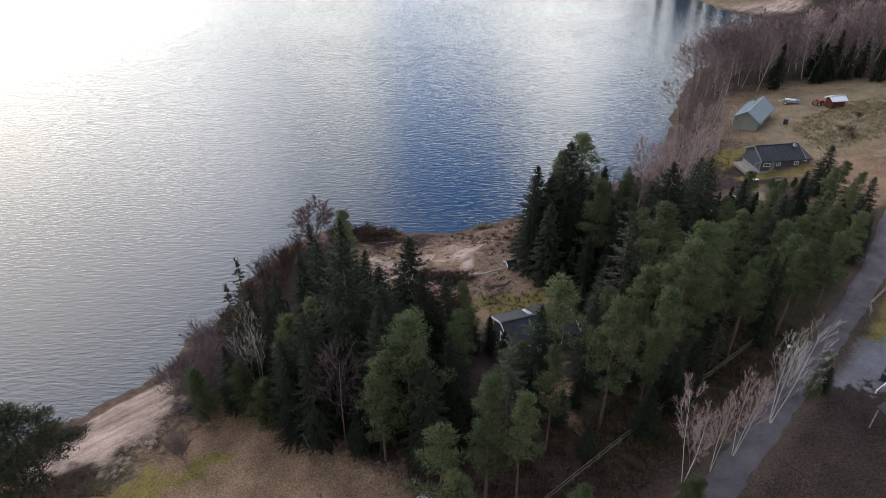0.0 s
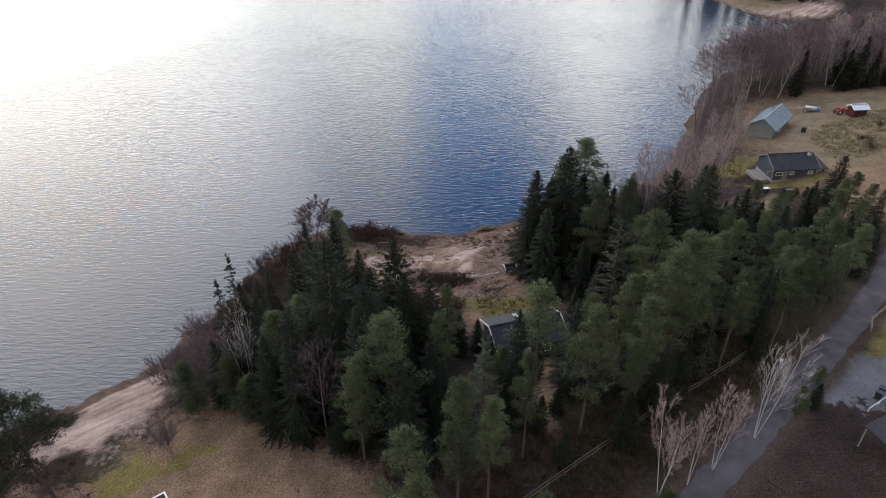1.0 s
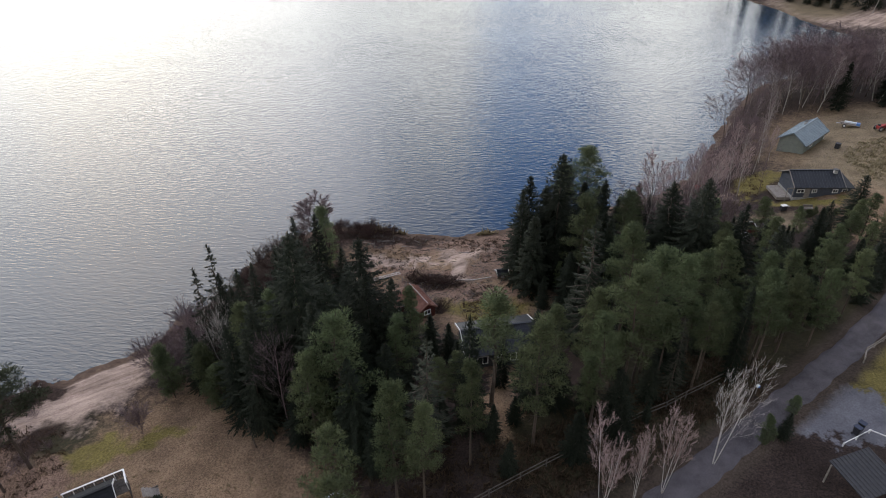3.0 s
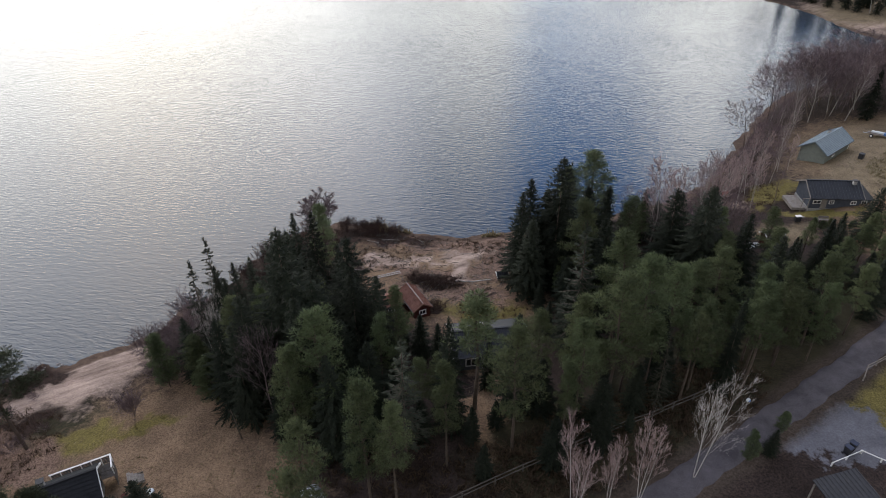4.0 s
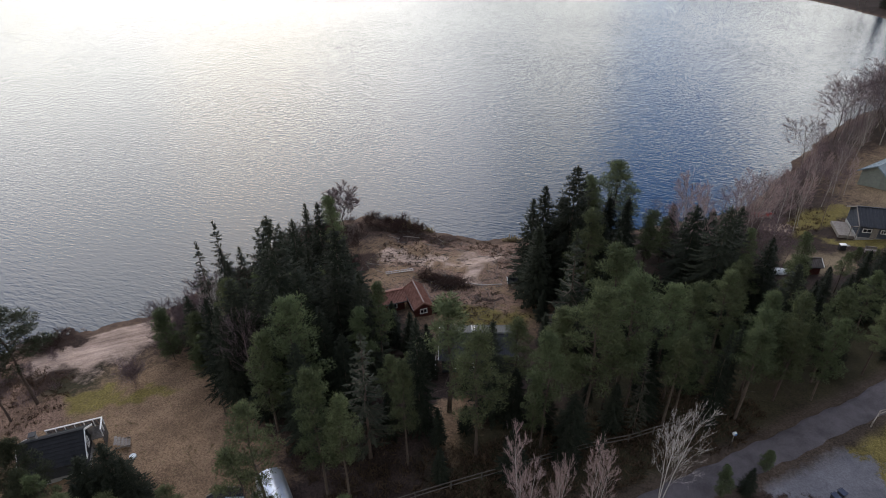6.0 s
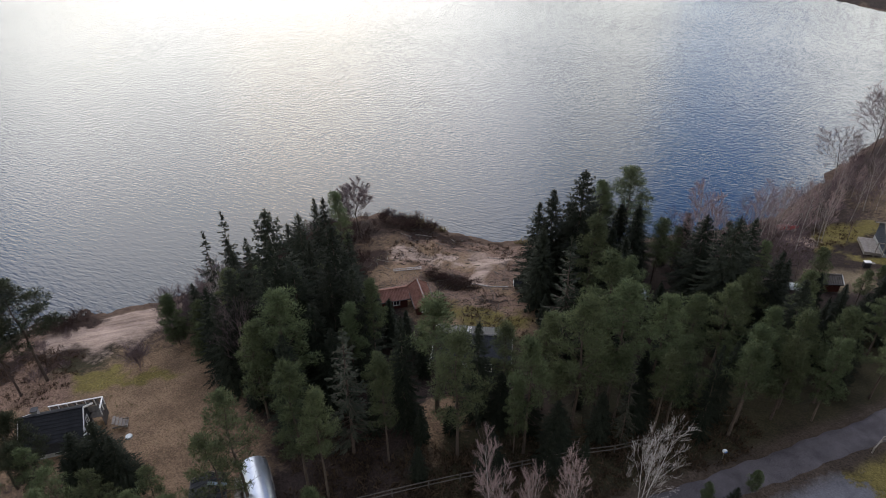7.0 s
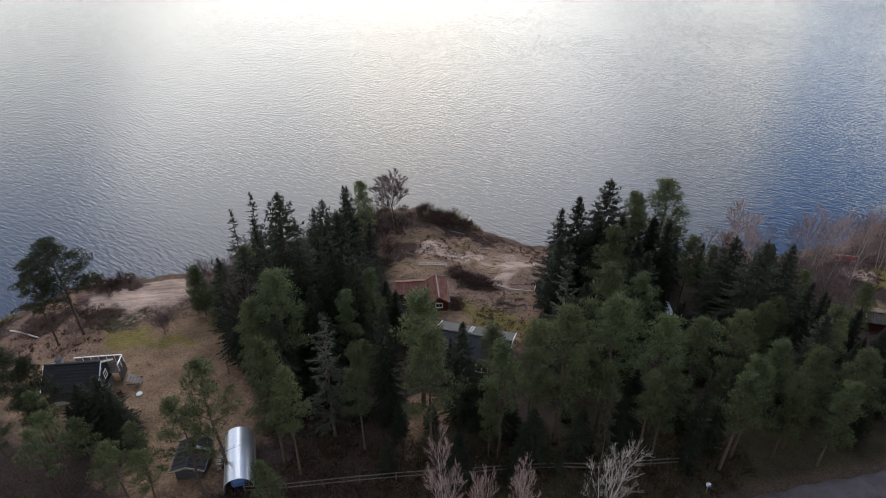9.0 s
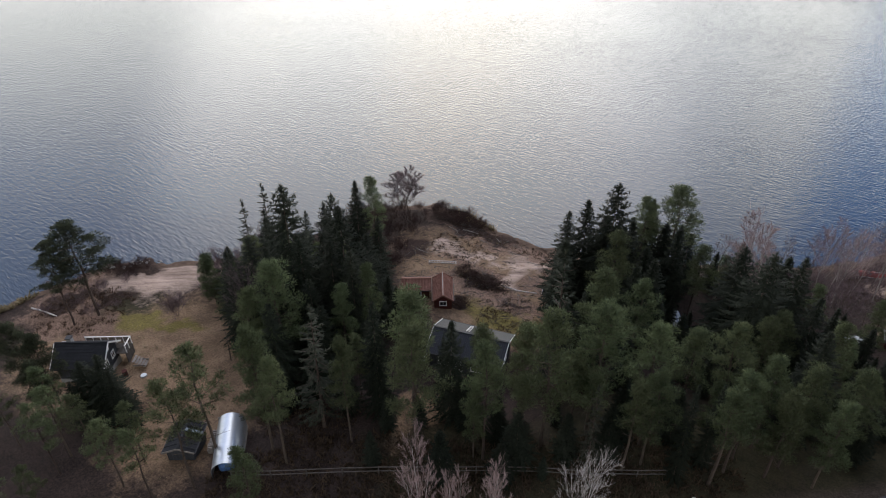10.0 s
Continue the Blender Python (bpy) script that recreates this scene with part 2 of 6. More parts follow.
def ground_material():
    """Forest litter, with dry grass, moss and sand where the ground's zones say so."""
    m = bpy.data.materials.new("ground_cover")
    m.use_nodes = True
    nt = m.node_tree
    ln = nt.links.new
    bsdf = nt.nodes["Principled BSDF"]
    bsdf.inputs["Roughness"].default_value = 0.95
    bsdf.inputs["Specular IOR Level"].default_value = 0.1
    co = nt.nodes.new("ShaderNodeTexCoord")
    big = node(nt, "ShaderNodeTexNoise", Scale=0.25, Detail=6.0, Roughness=0.65)
    mid = node(nt, "ShaderNodeTexNoise", Scale=1.3, Detail=6.0, Roughness=0.7)
    fine = node(nt, "ShaderNodeTexNoise", Scale=5.0, Detail=6.0, Roughness=0.78)
    for n in (big, mid, fine):
        ln(co.outputs["Object"], n.inputs["Vector"])

    def two(a, b, fac, lo=0.35, hi=0.65):
        r = nt.nodes.new("ShaderNodeValToRGB")
        r.color_ramp.elements[0].position, r.color_ramp.elements[1].position = lo, hi
        r.color_ramp.elements[0].color, r.color_ramp.elements[1].color = (*a, 1), (*b, 1)
        ln(fac, r.inputs[0])
        return r.outputs["Color"]

    def over(base, top, attr, soft=0.25):
        a = nt.nodes.new("ShaderNodeAttribute")
        a.attribute_name = attr
        s = nt.nodes.new("ShaderNodeMath")
        s.operation = "ADD"
        ln(a.outputs["Fac"], s.inputs[0])
        k = nt.nodes.new("ShaderNodeMath")
        k.operation = "MULTIPLY_ADD"
        k.inputs[1].default_value = 1.1
        k.inputs[2].default_value = -0.55
        ln(mid.outputs["Fac"], k.inputs[0])
        ln(k.outputs[0], s.inputs[1])
        r = nt.nodes.new("ShaderNodeMapRange")
        r.inputs["From Min"].default_value, r.inputs["From Max"].default_value = 0.5 - soft, 0.5 + soft
        ln(s.outputs[0], r.inputs["Value"])
        x = nt.nodes.new("ShaderNodeMix")
        x.data_type = "RGBA"
        ln(r.outputs[0], x.inputs[0])
        ln(base, x.inputs[6])
        ln(top, x.inputs[7])
        return x.outputs[2]

    col = two((0.014, 0.011, 0.010), (0.056, 0.039, 0.032), fine.outputs["Fac"], 0.38, 0.64)
    col = over(col, two((0.017, 0.017, 0.0105), (0.052, 0.044, 0.024), fine.outputs["Fac"]), "moss")
    col = over(col, two((0.078, 0.05, 0.034), (0.25, 0.172, 0.108), fine.outputs["Fac"], 0.36, 0.62), "dry")
    col = over(col, two((0.074, 0.062, 0.021), (0.185, 0.15, 0.05), fine.outputs["Fac"], 0.38, 0.62), "lawn")
    col = over(col, two((0.07, 0.043, 0.032), (0.25, 0.17, 0.127), fine.outputs["Fac"], 0.4, 0.6), "heath")
    # sand in low ridges that run with the shore
    ridge_map = nt.nodes.new("ShaderNodeMapping")
    ridge_map.inputs["Scale"].default_value = (0.12, 1.0, 1.0)
    turned = nt.nodes.new("ShaderNodeMapping")
    turned.inputs["Rotation"].default_value = (0, 0, radians(-41))
    ln(co.outputs["Object"], turned.inputs[0])
    ln(turned.outputs[0], ridge_map.inputs[0])
    ridge = node(nt, "ShaderNodeTexNoise", Scale=0.8, Detail=5.0, Roughness=0.65, Distortion=0.5)
    ln(ridge_map.outputs[0], ridge.inputs["Vector"])
    grain = nt.nodes.new("ShaderNodeMath")
    grain.operation = "MULTIPLY_ADD"
    grain.inputs[1].default_value = 0.35
    ln(fine.outputs["Fac"], grain.inputs[0])
    part_ridge = nt.nodes.new("ShaderNodeMath")
    part_ridge.operation = "MULTIPLY"
    part_ridge.inputs[1].default_value = 0.65
    ln(ridge.outputs["Fac"], part_ridge.inputs[0])
    ln(part_ridge.outputs[0], grain.inputs[2])
    col = over(col, two((0.13, 0.09, 0.072), (0.52, 0.40, 0.325), grain.outputs[0], 0.36, 0.66), "sand", 0.3)
    col = over(col, two((0.05, 0.033, 0.024), (0.11, 0.075, 0.055), mid.outputs["Fac"]), "wet", 0.15)
    col = over(col, two((0.012, 0.008, 0.007), (0.055, 0.035, 0.028), fine.outputs["Fac"], 0.36, 0.64), "brush", 0.2)
    col = over(col, two((0.07, 0.052, 0.034), (0.25, 0.195, 0.125), fine.outputs["Fac"], 0.36, 0.64), "straw", 0.35)
    col = over(col, two((0.085, 0.084, 0.093), (0.155, 0.153, 0.168), fine.outputs["Fac"], 0.3, 0.7), "gravel", 0.08)
    col = over(col, two((0.026, 0.021, 0.016), (0.085, 0.064, 0.05), fine.outputs["Fac"], 0.36, 0.64), "verge", 0.4)
    # broad lighter and darker drifts
    drift = nt.nodes.new("ShaderNodeMapRange")
    drift.inputs["From Min"].default_value, drift.inputs["From Max"].default_value = 0.3, 0.7
    drift.inputs["To Min"].default_value, drift.inputs["To Max"].default_value = 0.68, 1.3
    ln(big.outputs["Fac"], drift.inputs["Value"])
    shade = nt.nodes.new("ShaderNodeVectorMath")
    shade.operation = "SCALE"
    ln(col, shade.inputs[0])
    ln(drift.outputs[0], shade.inputs["Scale"])
    col = shade.outputs[0]
    ln(col, bsdf.inputs["Base Color"])
    b = node(nt, "ShaderNodeBump", Strength=0.6, Distance=0.12)
    ln(fine.outputs["Fac"], b.inputs["Height"])
    ln(b.outputs[0], bsdf.inputs["Normal"])
    return m


M_WATER = water_material()
M_GROUND = ground_material()
M_SPRUCE = foliage_material("spruce_needles", (0.012, 0.015, 0.0110), (0.043, 0.050, 0.034))
M_PINE = foliage_material("pine_needles", (0.066, 0.082, 0.043), (0.162, 0.182, 0.092))
# darker copy of the pine needles: the shore pines' backlit shade, put into colour
M_BACKLITPINE = foliage_material("backlit_pine_needles", (0.026, 0.031, 0.019), (0.072, 0.078, 0.046))
M_LICHEN = foliage_material("lichen_grey_needles", (0.026, 0.033, 0.021), (0.10, 0.105, 0.078))
M_BUSH = foliage_material("dark_bush_twigs", (0.022, 0.014, 0.013), (0.068, 0.041, 0.038))
M_BARK = material("conifer_bark", (0.05, 0.038, 0.03), (0.14, 0.105, 0.085), 2.0, 0.95, 0.6, random_tint=0.2)
M_PINEBARK = material("pine_bark", (0.04, 0.03, 0.024), (0.11, 0.082, 0.066), 1.5, 0.95, 0.6, random_tint=0.2)
M_BIRCH = material("birch_bark", (0.16, 0.14, 0.125), (0.5, 0.46, 0.42), 3.0, 0.8, 0.3, random_tint=0.15)
M_TWIG = material("bare_twigs", (0.075, 0.053, 0.056), (0.19, 0.138, 0.142), 1.0, 0.9, 0.0, random_tint=0.25)
M_PALETWIG = material("pale_birch_twigs", (0.15, 0.115, 0.11), (0.32, 0.26, 0.25), 1.0, 0.9, 0.0, random_tint=0.2)
M_SNAG = material("bleached_birch_bark", (0.28, 0.25, 0.235), (0.62, 0.58, 0.55), 3.0, 0.85, 0.2)
M_PINKTWIG = material("pinkish_birch_twigs", (0.18, 0.125, 0.12), (0.42, 0.315, 0.305), 1.0, 0.9, 0.0, random_tint=0.2)
M_ASPHALT = material("worn_asphalt", (0.03, 0.027, 0.03), (0.10, 0.09, 0.097), 0.5, 0.9, 0.25, fine=14.0)
M_DARKROOF = material("dark_sheet_roof", (0.011, 0.013, 0.017), (0.024, 0.027, 0.033), 0.8, 0.45, 0.1, gloss=0.25)
M_TILEROOF = material("dark_tile_roof", (0.011, 0.012, 0.014), (0.026, 0.027, 0.03), 1.5, 0.7, 0.2, gloss=0.12)
M_GREENROOF = material("blue_green_sheet_roof", (0.12, 0.16, 0.185), (0.19, 0.235, 0.265), 0.6, 0.35, 0.1)
M_REDROOF = material("rusty_red_roof", (0.10, 0.042, 0.03), (0.27, 0.135, 0.10), 1.6, 0.75, 0.25)
M_REDWALL = material("falu_red_boards", (0.05, 0.014, 0.011), (0.095, 0.027, 0.02), 2.0, 0.85, 0.3)
M_DARKWALL = material("dark_grey_boards", (0.03, 0.033, 0.038), (0.06, 0.064, 0.072), 2.0, 0.75, 0.25)
M_BLUEWALL = material("slate_blue_boards", (0.045, 0.052, 0.068), (0.075, 0.085, 0.105), 2.0, 0.75, 0.25)
M_GREENWALL = material("pale_green_boards", (0.14, 0.155, 0.135), (0.21, 0.225, 0.195), 2.0, 0.8, 0.25)
M_WHITE = material("white_paint", (0.62, 0.61, 0.58), (0.8, 0.79, 0.77), 3.0, 0.55, 0.1)
M_GREYWOOD = material("weathered_wood", (0.12, 0.105, 0.09), (0.3, 0.27, 0.24), 3.0, 0.9, 0.4)
M_OLDWOOD = material("old_grey_fence_wood", (0.05, 0.043, 0.038), (0.125, 0.112, 0.10), 3.0, 0.95, 0.4)
M_CONCRETE = material("grey_concrete", (0.2, 0.2, 0.19), (0.36, 0.355, 0.34), 2.0, 0.9, 0.3)
M_STEEL = material("galvanised_sheet", (0.42, 0.45, 0.48), (0.58, 0.61, 0.64), 0.8, 0.33, 0.06, metal=0.75)
M_BLACK = material("black_plastic", (0.018, 0.018, 0.02), (0.04, 0.04, 0.045), 4.0, 0.5, 0.1)
M_BLUE = material("blue_plastic", (0.05, 0.12, 0.3), (0.1, 0.2, 0.42), 2.0, 0.5, 0.1)
M_NAVY = material("navy_plastic", (0.014, 0.02, 0.042), (0.028, 0.038, 0.07), 2.0, 0.5, 0.1)
M_TARP = material("white_tarpaulin", (0.45, 0.5, 0.52), (0.75, 0.77, 0.76), 1.0, 0.6, 0.4)
M_RED = material("red_paint", (0.25, 0.03, 0.03), (0.4, 0.06, 0.05), 2.0, 0.6, 0.2)
M_STONE = material("granite_boulder", (0.13, 0.12, 0.115), (0.32, 0.3, 0.285), 2.5, 0.9, 0.5, random_tint=0.25)
M_GLASS = bpy.data.materials.new("window_glass")
M_GLASS.use_nodes = True
M_GLASS.node_tree.nodes["Principled BSDF"].inputs["Base Color"].default_value = (0.02, 0.024, 0.028, 1)
M_GLASS.node_tree.nodes["Principled BSDF"].inputs["Roughness"].default_value = 0.05

# ---- the lie of the land ----
SHORE = [(-500, -200), (-150, -100), (-78, -30), (-57, 8), (-51, 25), (-50.3, 35), (-49.5, 40), (-48.8, 45), (-45, 51), (-43.3, 49.7),
         (-40, 53.5), (-36, 57), (-34, 63.5), (-31, 68), (-29, 79), (-26, 86), (-20.5, 91), (-14, 92.3), (-8.7, 91.3), (-3.7, 90.7), (2, 91.2),
         (8.2, 93.8), (13, 96), (19, 99), (27, 104), (37, 111), (43, 118), (48, 129), (53, 142), (62, 162), (70, 175), (82, 185), (96, 197),
         (110, 208), (116, 220), (110, 230), (104, 238), (101, 248), (97, 262), (90, 275), (78, 290), (50, 312), (0, 350), (-120, 420), (-330, 500), (-700, 420), (-800, 0)]
SHORE_PTS = np.array(SHORE, float)


def shore_distance(x, y):
    """Metres inland from the water's edge; less than nothing over the lake."""
    x, y = np.asarray(x, float), np.asarray(y, float)
    best = np.full(x.shape, 1e9)
    inside = np.zeros(x.shape, bool)
    n = len(SHORE_PTS)
    for i in range(n):
        ax, ay = SHORE_PTS[i]
        bx, by = SHORE_PTS[(i + 1) % n]
        ux, uy = bx - ax, by - ay
        t = np.clip(((x - ax) * ux + (y - ay) * uy) / (ux * ux + uy * uy), 0, 1)
        best = np.minimum(best, np.hypot(x - ax - t * ux, y - ay - t * uy))
        cross = (ay > y) != (by > y)
        inside ^= cross & (x < ax + (y - ay) / (uy if uy else 1e-9) * ux)
    return np.where(inside, -best, best)


def wave(x, y, k, s):
    return np.sin(x * k + s) * np.cos(y * k * 1.13 - s * 1.7) + 0.6 * np.sin((x + y) * k * 1.9 + s * 2.3) * np.cos((x - y) * k * 1.6)


def ground_height(x, y):
    x, y = np.asarray(x, float), np.asarray(y, float)
    d = shore_distance(x, y) + 0.5 * wave(x, y, 0.7, 0.4) + 0.25 * wave(x, y, 1.9, 1.4)
    h = np.interp(d, [-60, -12, -2, 0, 2, 6, 12, 19, 28, 43, 50, 75, 150, 400, 1500], [-6, -2, -0.25, 0, 0.25, 0.6, 0.95, 1.6, 3.0, 5.8, 6.4, 7.0, 10, 22, 40])
    rough = np.clip(d / 6, 0, 1)
    h = h + 1.9 * np.clip(d / 15, 0, 1) * np.exp(-((x - 68) ** 2 + (y - 117) ** 2) / 900)
    h = h - 1.4 * np.exp(-((x + 4) ** 2 + (y - 32) ** 2) / 130)
    return h + rough * (0.12 * wave(x, y, 0.35, 0.9) + 0.05 * wave(x, y, 1.3, 2.1))


def gz(x, y):
    return float(ground_height(np.array([x]), np.array([y]))[0])


def blob(x, y, spots):
    """0 to 1 over a union of soft ellipses (cx, cy, rx, ry, turn)."""
    out = np.zeros(x.shape)
    for cx, cy, rx, ry, turn in spots:
        c, s = math.cos(radians(turn)), math.sin(radians(turn))
        u, v = (x - cx) * c + (y - cy) * s, -(x - cx) * s + (y - cy) * c
        out = np.maximum(out, np.clip(1.6 - 1.1 * np.hypot(u / rx, v / ry), 0, 1))
    return out


ZONES = {}
ZONES["dry"] = [(-21, 40, 11, 12, 20), (-28, 32, 10, 8, 0), (-8, 34, 7, 9, 30), (7, 72, 10, 8, 10), (-2, 78, 14, 10, 0), (84, 132, 26, 22, 40), (70, 108, 10, 12, 0), (72, 96, 12, 8, 0), (12, 51, 2.2, 7, 5), (110, 262, 18, 12, 60)]
ZONES["moss"] = [(30, 52, 14, 6, 40), (20, 45, 9, 6, 30), (50, 75, 16, 14, 0), (34, 60, 12, 8, 20), (-33, 40, 8, 5, 20)]
ZONES["lawn"] = [(5.5, 73.0, 5, 2.0, 10), (-31, 39.8, 6, 1.8, 30), (-26, 42.6, 4, 1.4, 25), (53.5, 113.5, 3.4, 3.6, -15), (58.5, 116.4, 3.2, 1.8, 0), (50.3, 109.4, 2, 3, 0), (60, 104.8, 8, 1.4, 0), (73, 126, 2.6, 9, -28), (53, 56, 5, 4, 30), (56, 63, 4, 3, 40), (8.5, 71, 6, 3.6, 10)]
ZONES["heath"] = [(-41, 35, 6, 5, 0), (-46, 40, 3, 6, 0), (-34, 36, 4, 3, 0), (-4, 87.6, 15, 2.8, -3), (8, 90.6, 7, 2.6, 22), (8, 82, 3, 4, 0), (0, 78.5, 12, 1.4, 0), (6, 74, 9, 2.4, 0), (-2, 73, 5, 3, 0), (80, 123, 4, 1.6, 20), (86, 127, 5, 1.5, 10), (84, 118, 4, 1.6, 25), (92, 124, 5, 2, 15), (76, 116, 3, 1.5, 30), (90, 131, 3, 1.2, 0)]
ZONES["straw"] = [(52, 98, 5, 3, 0), (84, 132, 24, 18, 40), (72, 118, 10, 10, 0), (96, 140, 16, 12, 0), (112, 264, 18, 14, 60)]
ZONES["gravel"] = [(46.3, 53.4, 5.4, 4.2, 40), (49.8, 52.2, 3.4, 2.8, 40)]
ZONES["brush"] = [(-27.5, 73, 2.6, 10, -17), (-31, 63, 2.5, 5, -20), (0.2, 76, 4.4, 1.5, 8), (1.4, 69, 2.0, 1.3, 0), (-13.5, 76, 2.4, 4.5, 0), (-10, 88, 9, 2.0, 0), (7.5, 74.6, 2, 0.7, 0), (-43.8, 47.6, 4, 2.4, 40), (-40, 40.5, 5, 1.2, 30), (-44, 37, 2.5, 4, 0)]
# far-bank sand, (106, 258) and (122, 246), also paints in sunlight on the bank
ZONES["sand"] = [(-38, 49, 5, 6, -45), (-42, 46, 4, 4, 0), (-35, 53, 3.5, 4, 0), (2.9, 81.6, 1.5, 4.4, 20), (-8.6, 81, 4.2, 1.9, 4), (-3.6, 81.6, 4.5, 1.3, 8), (3.5, 85.5, 4, 1.3, 12), (106, 258, 7, 22, 20), (122, 246, 10, 10, 0), (47, 110, 2, 3, 0)]


def mesh_object(name, verts, faces, mat, parent=None, smooth=False, normals=None):
    me = bpy.data.meshes.new(name)
    me.from_pydata(verts, [], faces)
    me.materials.append(mat)
    if smooth or normals:
        me.polygons.foreach_set("use_smooth", [True] * len(me.polygons))
    me.update()
    if normals:
        me.normals_split_custom_set(np.repeat(np.array(normals), 3, 0).tolist())
    ob = new(name, me)
    ob.parent = parent
    return ob


ROAD = [(-46, -34), (-18, -6), (4, 17), (17, 29), (28, 40), (35, 47), (40.5, 52.5), (45.7, 57.8), (50.8, 63.0), (54.5, 67.1), (58.3, 71.4), (62, 75.9), (67, 82.5), (73.5, 90), (84, 96), (100, 100)]


def build_ground():
    far = np.array([-2500, -1500, -900, -500, -300, -200, -140, -100, -80])
    xs = np.concatenate([far + 12, np.arange(-62, 76, 0.75), np.arange(76, 140, 2.0), [150, 170, 200, 260, 400, 700, 1200, 2500]])
    ys = np.concatenate([[-2500, -1200, -600, -300, -150, -80, -40, -20, 0, 10, 16], np.arange(20, 124, 0.75), np.arange(124, 300, 2.0), [310, 330, 360, 400, 460, 540, 700, 1200, 2500]])
    X, Y = np.meshgrid(xs, ys)
    x, y = X.ravel(), Y.ravel()
    z = ground_height(x, y)
    w, h = len(xs), len(ys)
    i = (np.arange(h - 1)[:, None] * w + np.arange(w - 1)[None, :]).ravel()
    faces = np.stack([i, i + 1, i + w + 1, i + w], 1)
    ob = mesh_object("ground", np.stack([x, y, z], 1).tolist(), faces.tolist(), M_GROUND, smooth=True)
    jx, jy = x + 1.2 * wave(x, y, 0.8, 0.3), y + 1.2 * wave(y, x, 0.8, 1.9)
    for key, spots in ZONES.items():
        a = ob.data.attributes.new(key, "FLOAT", "POINT")
        a.data.foreach_set("value", blob(jx, jy, spots).astype(np.float32))
    line = np.array(ROAD, float)
    near = np.full(x.shape, 1e9)
    for (ax, ay), (bx, by) in zip(line[:-1], line[1:]):
        t = np.clip(((x - ax) * (bx - ax) + (y - ay) * (by - ay)) / ((bx - ax) ** 2 + (by - ay) ** 2), 0, 1)
        near = np.minimum(near, np.hypot(x - ax - t * (bx - ax), y - ay - t * (by - ay)))
    a = ob.data.attributes.new("verge", "FLOAT", "POINT")
    a.data.foreach_set("value", np.clip(1.2 - (near - 1.6) / 1.6, 0, 1).astype(np.float32))
    d = shore_distance(x, y)
    a = ob.data.attributes.new("wet", "FLOAT", "POINT")
    a.data.foreach_set("value", np.clip(1.15 - np.abs(d - 0.6) / 1.6, 0, 1).astype(np.float32))
    tagged(ob, "uneven lakeside ground of litter, dry grass and sand", "ground", kind="structure")


build_ground()
lake = mesh_object("water", [(-2400, -2400, 0), (2400, -2400, 0), (2400, 2400, 0), (-2400, 2400, 0)], [(0, 1, 2, 3)], M_WATER)
tagged(lake, "rippled grey-blue lake reflecting a cloudy sky", "water", kind="structure")


def ribbon(name, line, width, mat, lift, label, category, step=1.0):
    """A road surface laid along a line and on the ground."""
    pts = [Vector(p) for p in line]
    fine = []
    for i in range(len(pts) - 1):
        p0, p1, p2, p3 = pts[max(i - 1, 0)], pts[i], pts[i + 1], pts[min(i + 2, len(pts) - 1)]
        k = max(2, int((p2 - p1).length / step))
        for j in range(k):
            t = j / k
            fine.append(0.5 * (2 * p1 + (p2 - p0) * t + (2 * p0 - 5 * p1 + 4 * p2 - p3) * t * t + (3 * p1 - p0 - 3 * p2 + p3) * t ** 3))
    fine.append(pts[-1])
    verts, faces = [], []
    cols = 9
    for i, p in enumerate(fine):
        d = (fine[min(i + 1, len(fine) - 1)] - fine[max(i - 1, 0)]).normalized()
        n = Vector((-d.y, d.x))
        wob = 0.2 * math.sin(i * 0.7) + 0.16 * math.sin(i * 1.9) + 0.12 * math.sin(i * 4.3)
        top = max(gz(*(p + n * s * width)) for s in (-0.4, 0, 0.4))
        for c in range(cols):
            s = c / (cols - 1) - 0.5
            q = p + n * (s * (width + (wob if s > 0 else -wob)))
            z = top + lift + 0.05 * (1 - (2 * s) ** 2) if 0 < c < cols - 1 else gz(q.x, q.y) - 0.15
            verts.append((q.x, q.y, z))
    for i in range(len(fine) - 1):
        for c in range(cols - 1):
            a = i * cols + c
            faces.append((a, a + 1, a + cols + 1, a + cols))
    ob = mesh_object(name, verts, faces, mat, smooth=True)
    return tagged(ob, label, category, kind="structure")


ribbon("road", ROAD, 3.4, M_ASPHALT, 0.05, "worn grey asphalt lane through the trees", "road")


# ---- plants ----
def tube(verts, faces, path, sides=6):
    """A tapered tube along (point, radius) pairs."""
    base = len(verts)
    for i, (p, r) in enumerate(path):
        a = path[max(i - 1, 0)][0]
        b = path[min(i + 1, len(path) - 1)][0]
        d = (b - a).normalized()
        u = d.cross(Vector((0.31, 0.95, 0.05)))
        u = u.normalized() if u.length > 1e-4 else Vector((1, 0, 0))
        v = d.cross(u)
        for s in range(sides):
            t = 2 * math.pi * s / sides
            verts.append(p + (u * math.cos(t) + v * math.sin(t)) * r)
    for i in range(len(path) - 1):
        for s in range(sides):
            k = base + i * sides
            faces.append((k + s, k + (s + 1) % sides, k + sides + (s + 1) % sides, k + sides + s))


def leaf(verts, faces, norms, p, d, length, width, face, shade):
    """One sprig of needles: a slim triangle along d that faces one way and is shaded as part of its bough."""
    side = d.cross(face)
    side = side.normalized() * (width * 0.5) if side.length > 1e-3 else Vector((width * 0.5, 0, 0))
    k = len(verts)
    verts.extend((p - side, p + side, p + d * length))
    faces.append((k, k + 1, k + 2))
    norms.append(shade.normalized())


def tree_thing(name, trunk, crown, trunk_mat, crown_mat, crown_name="crown", normals=None):
    root = new(name)
    mesh_object("trunk", *trunk, trunk_mat, root, smooth=True)
    mesh_object(crown_name, *crown, crown_mat, root, normals=normals)
    return root


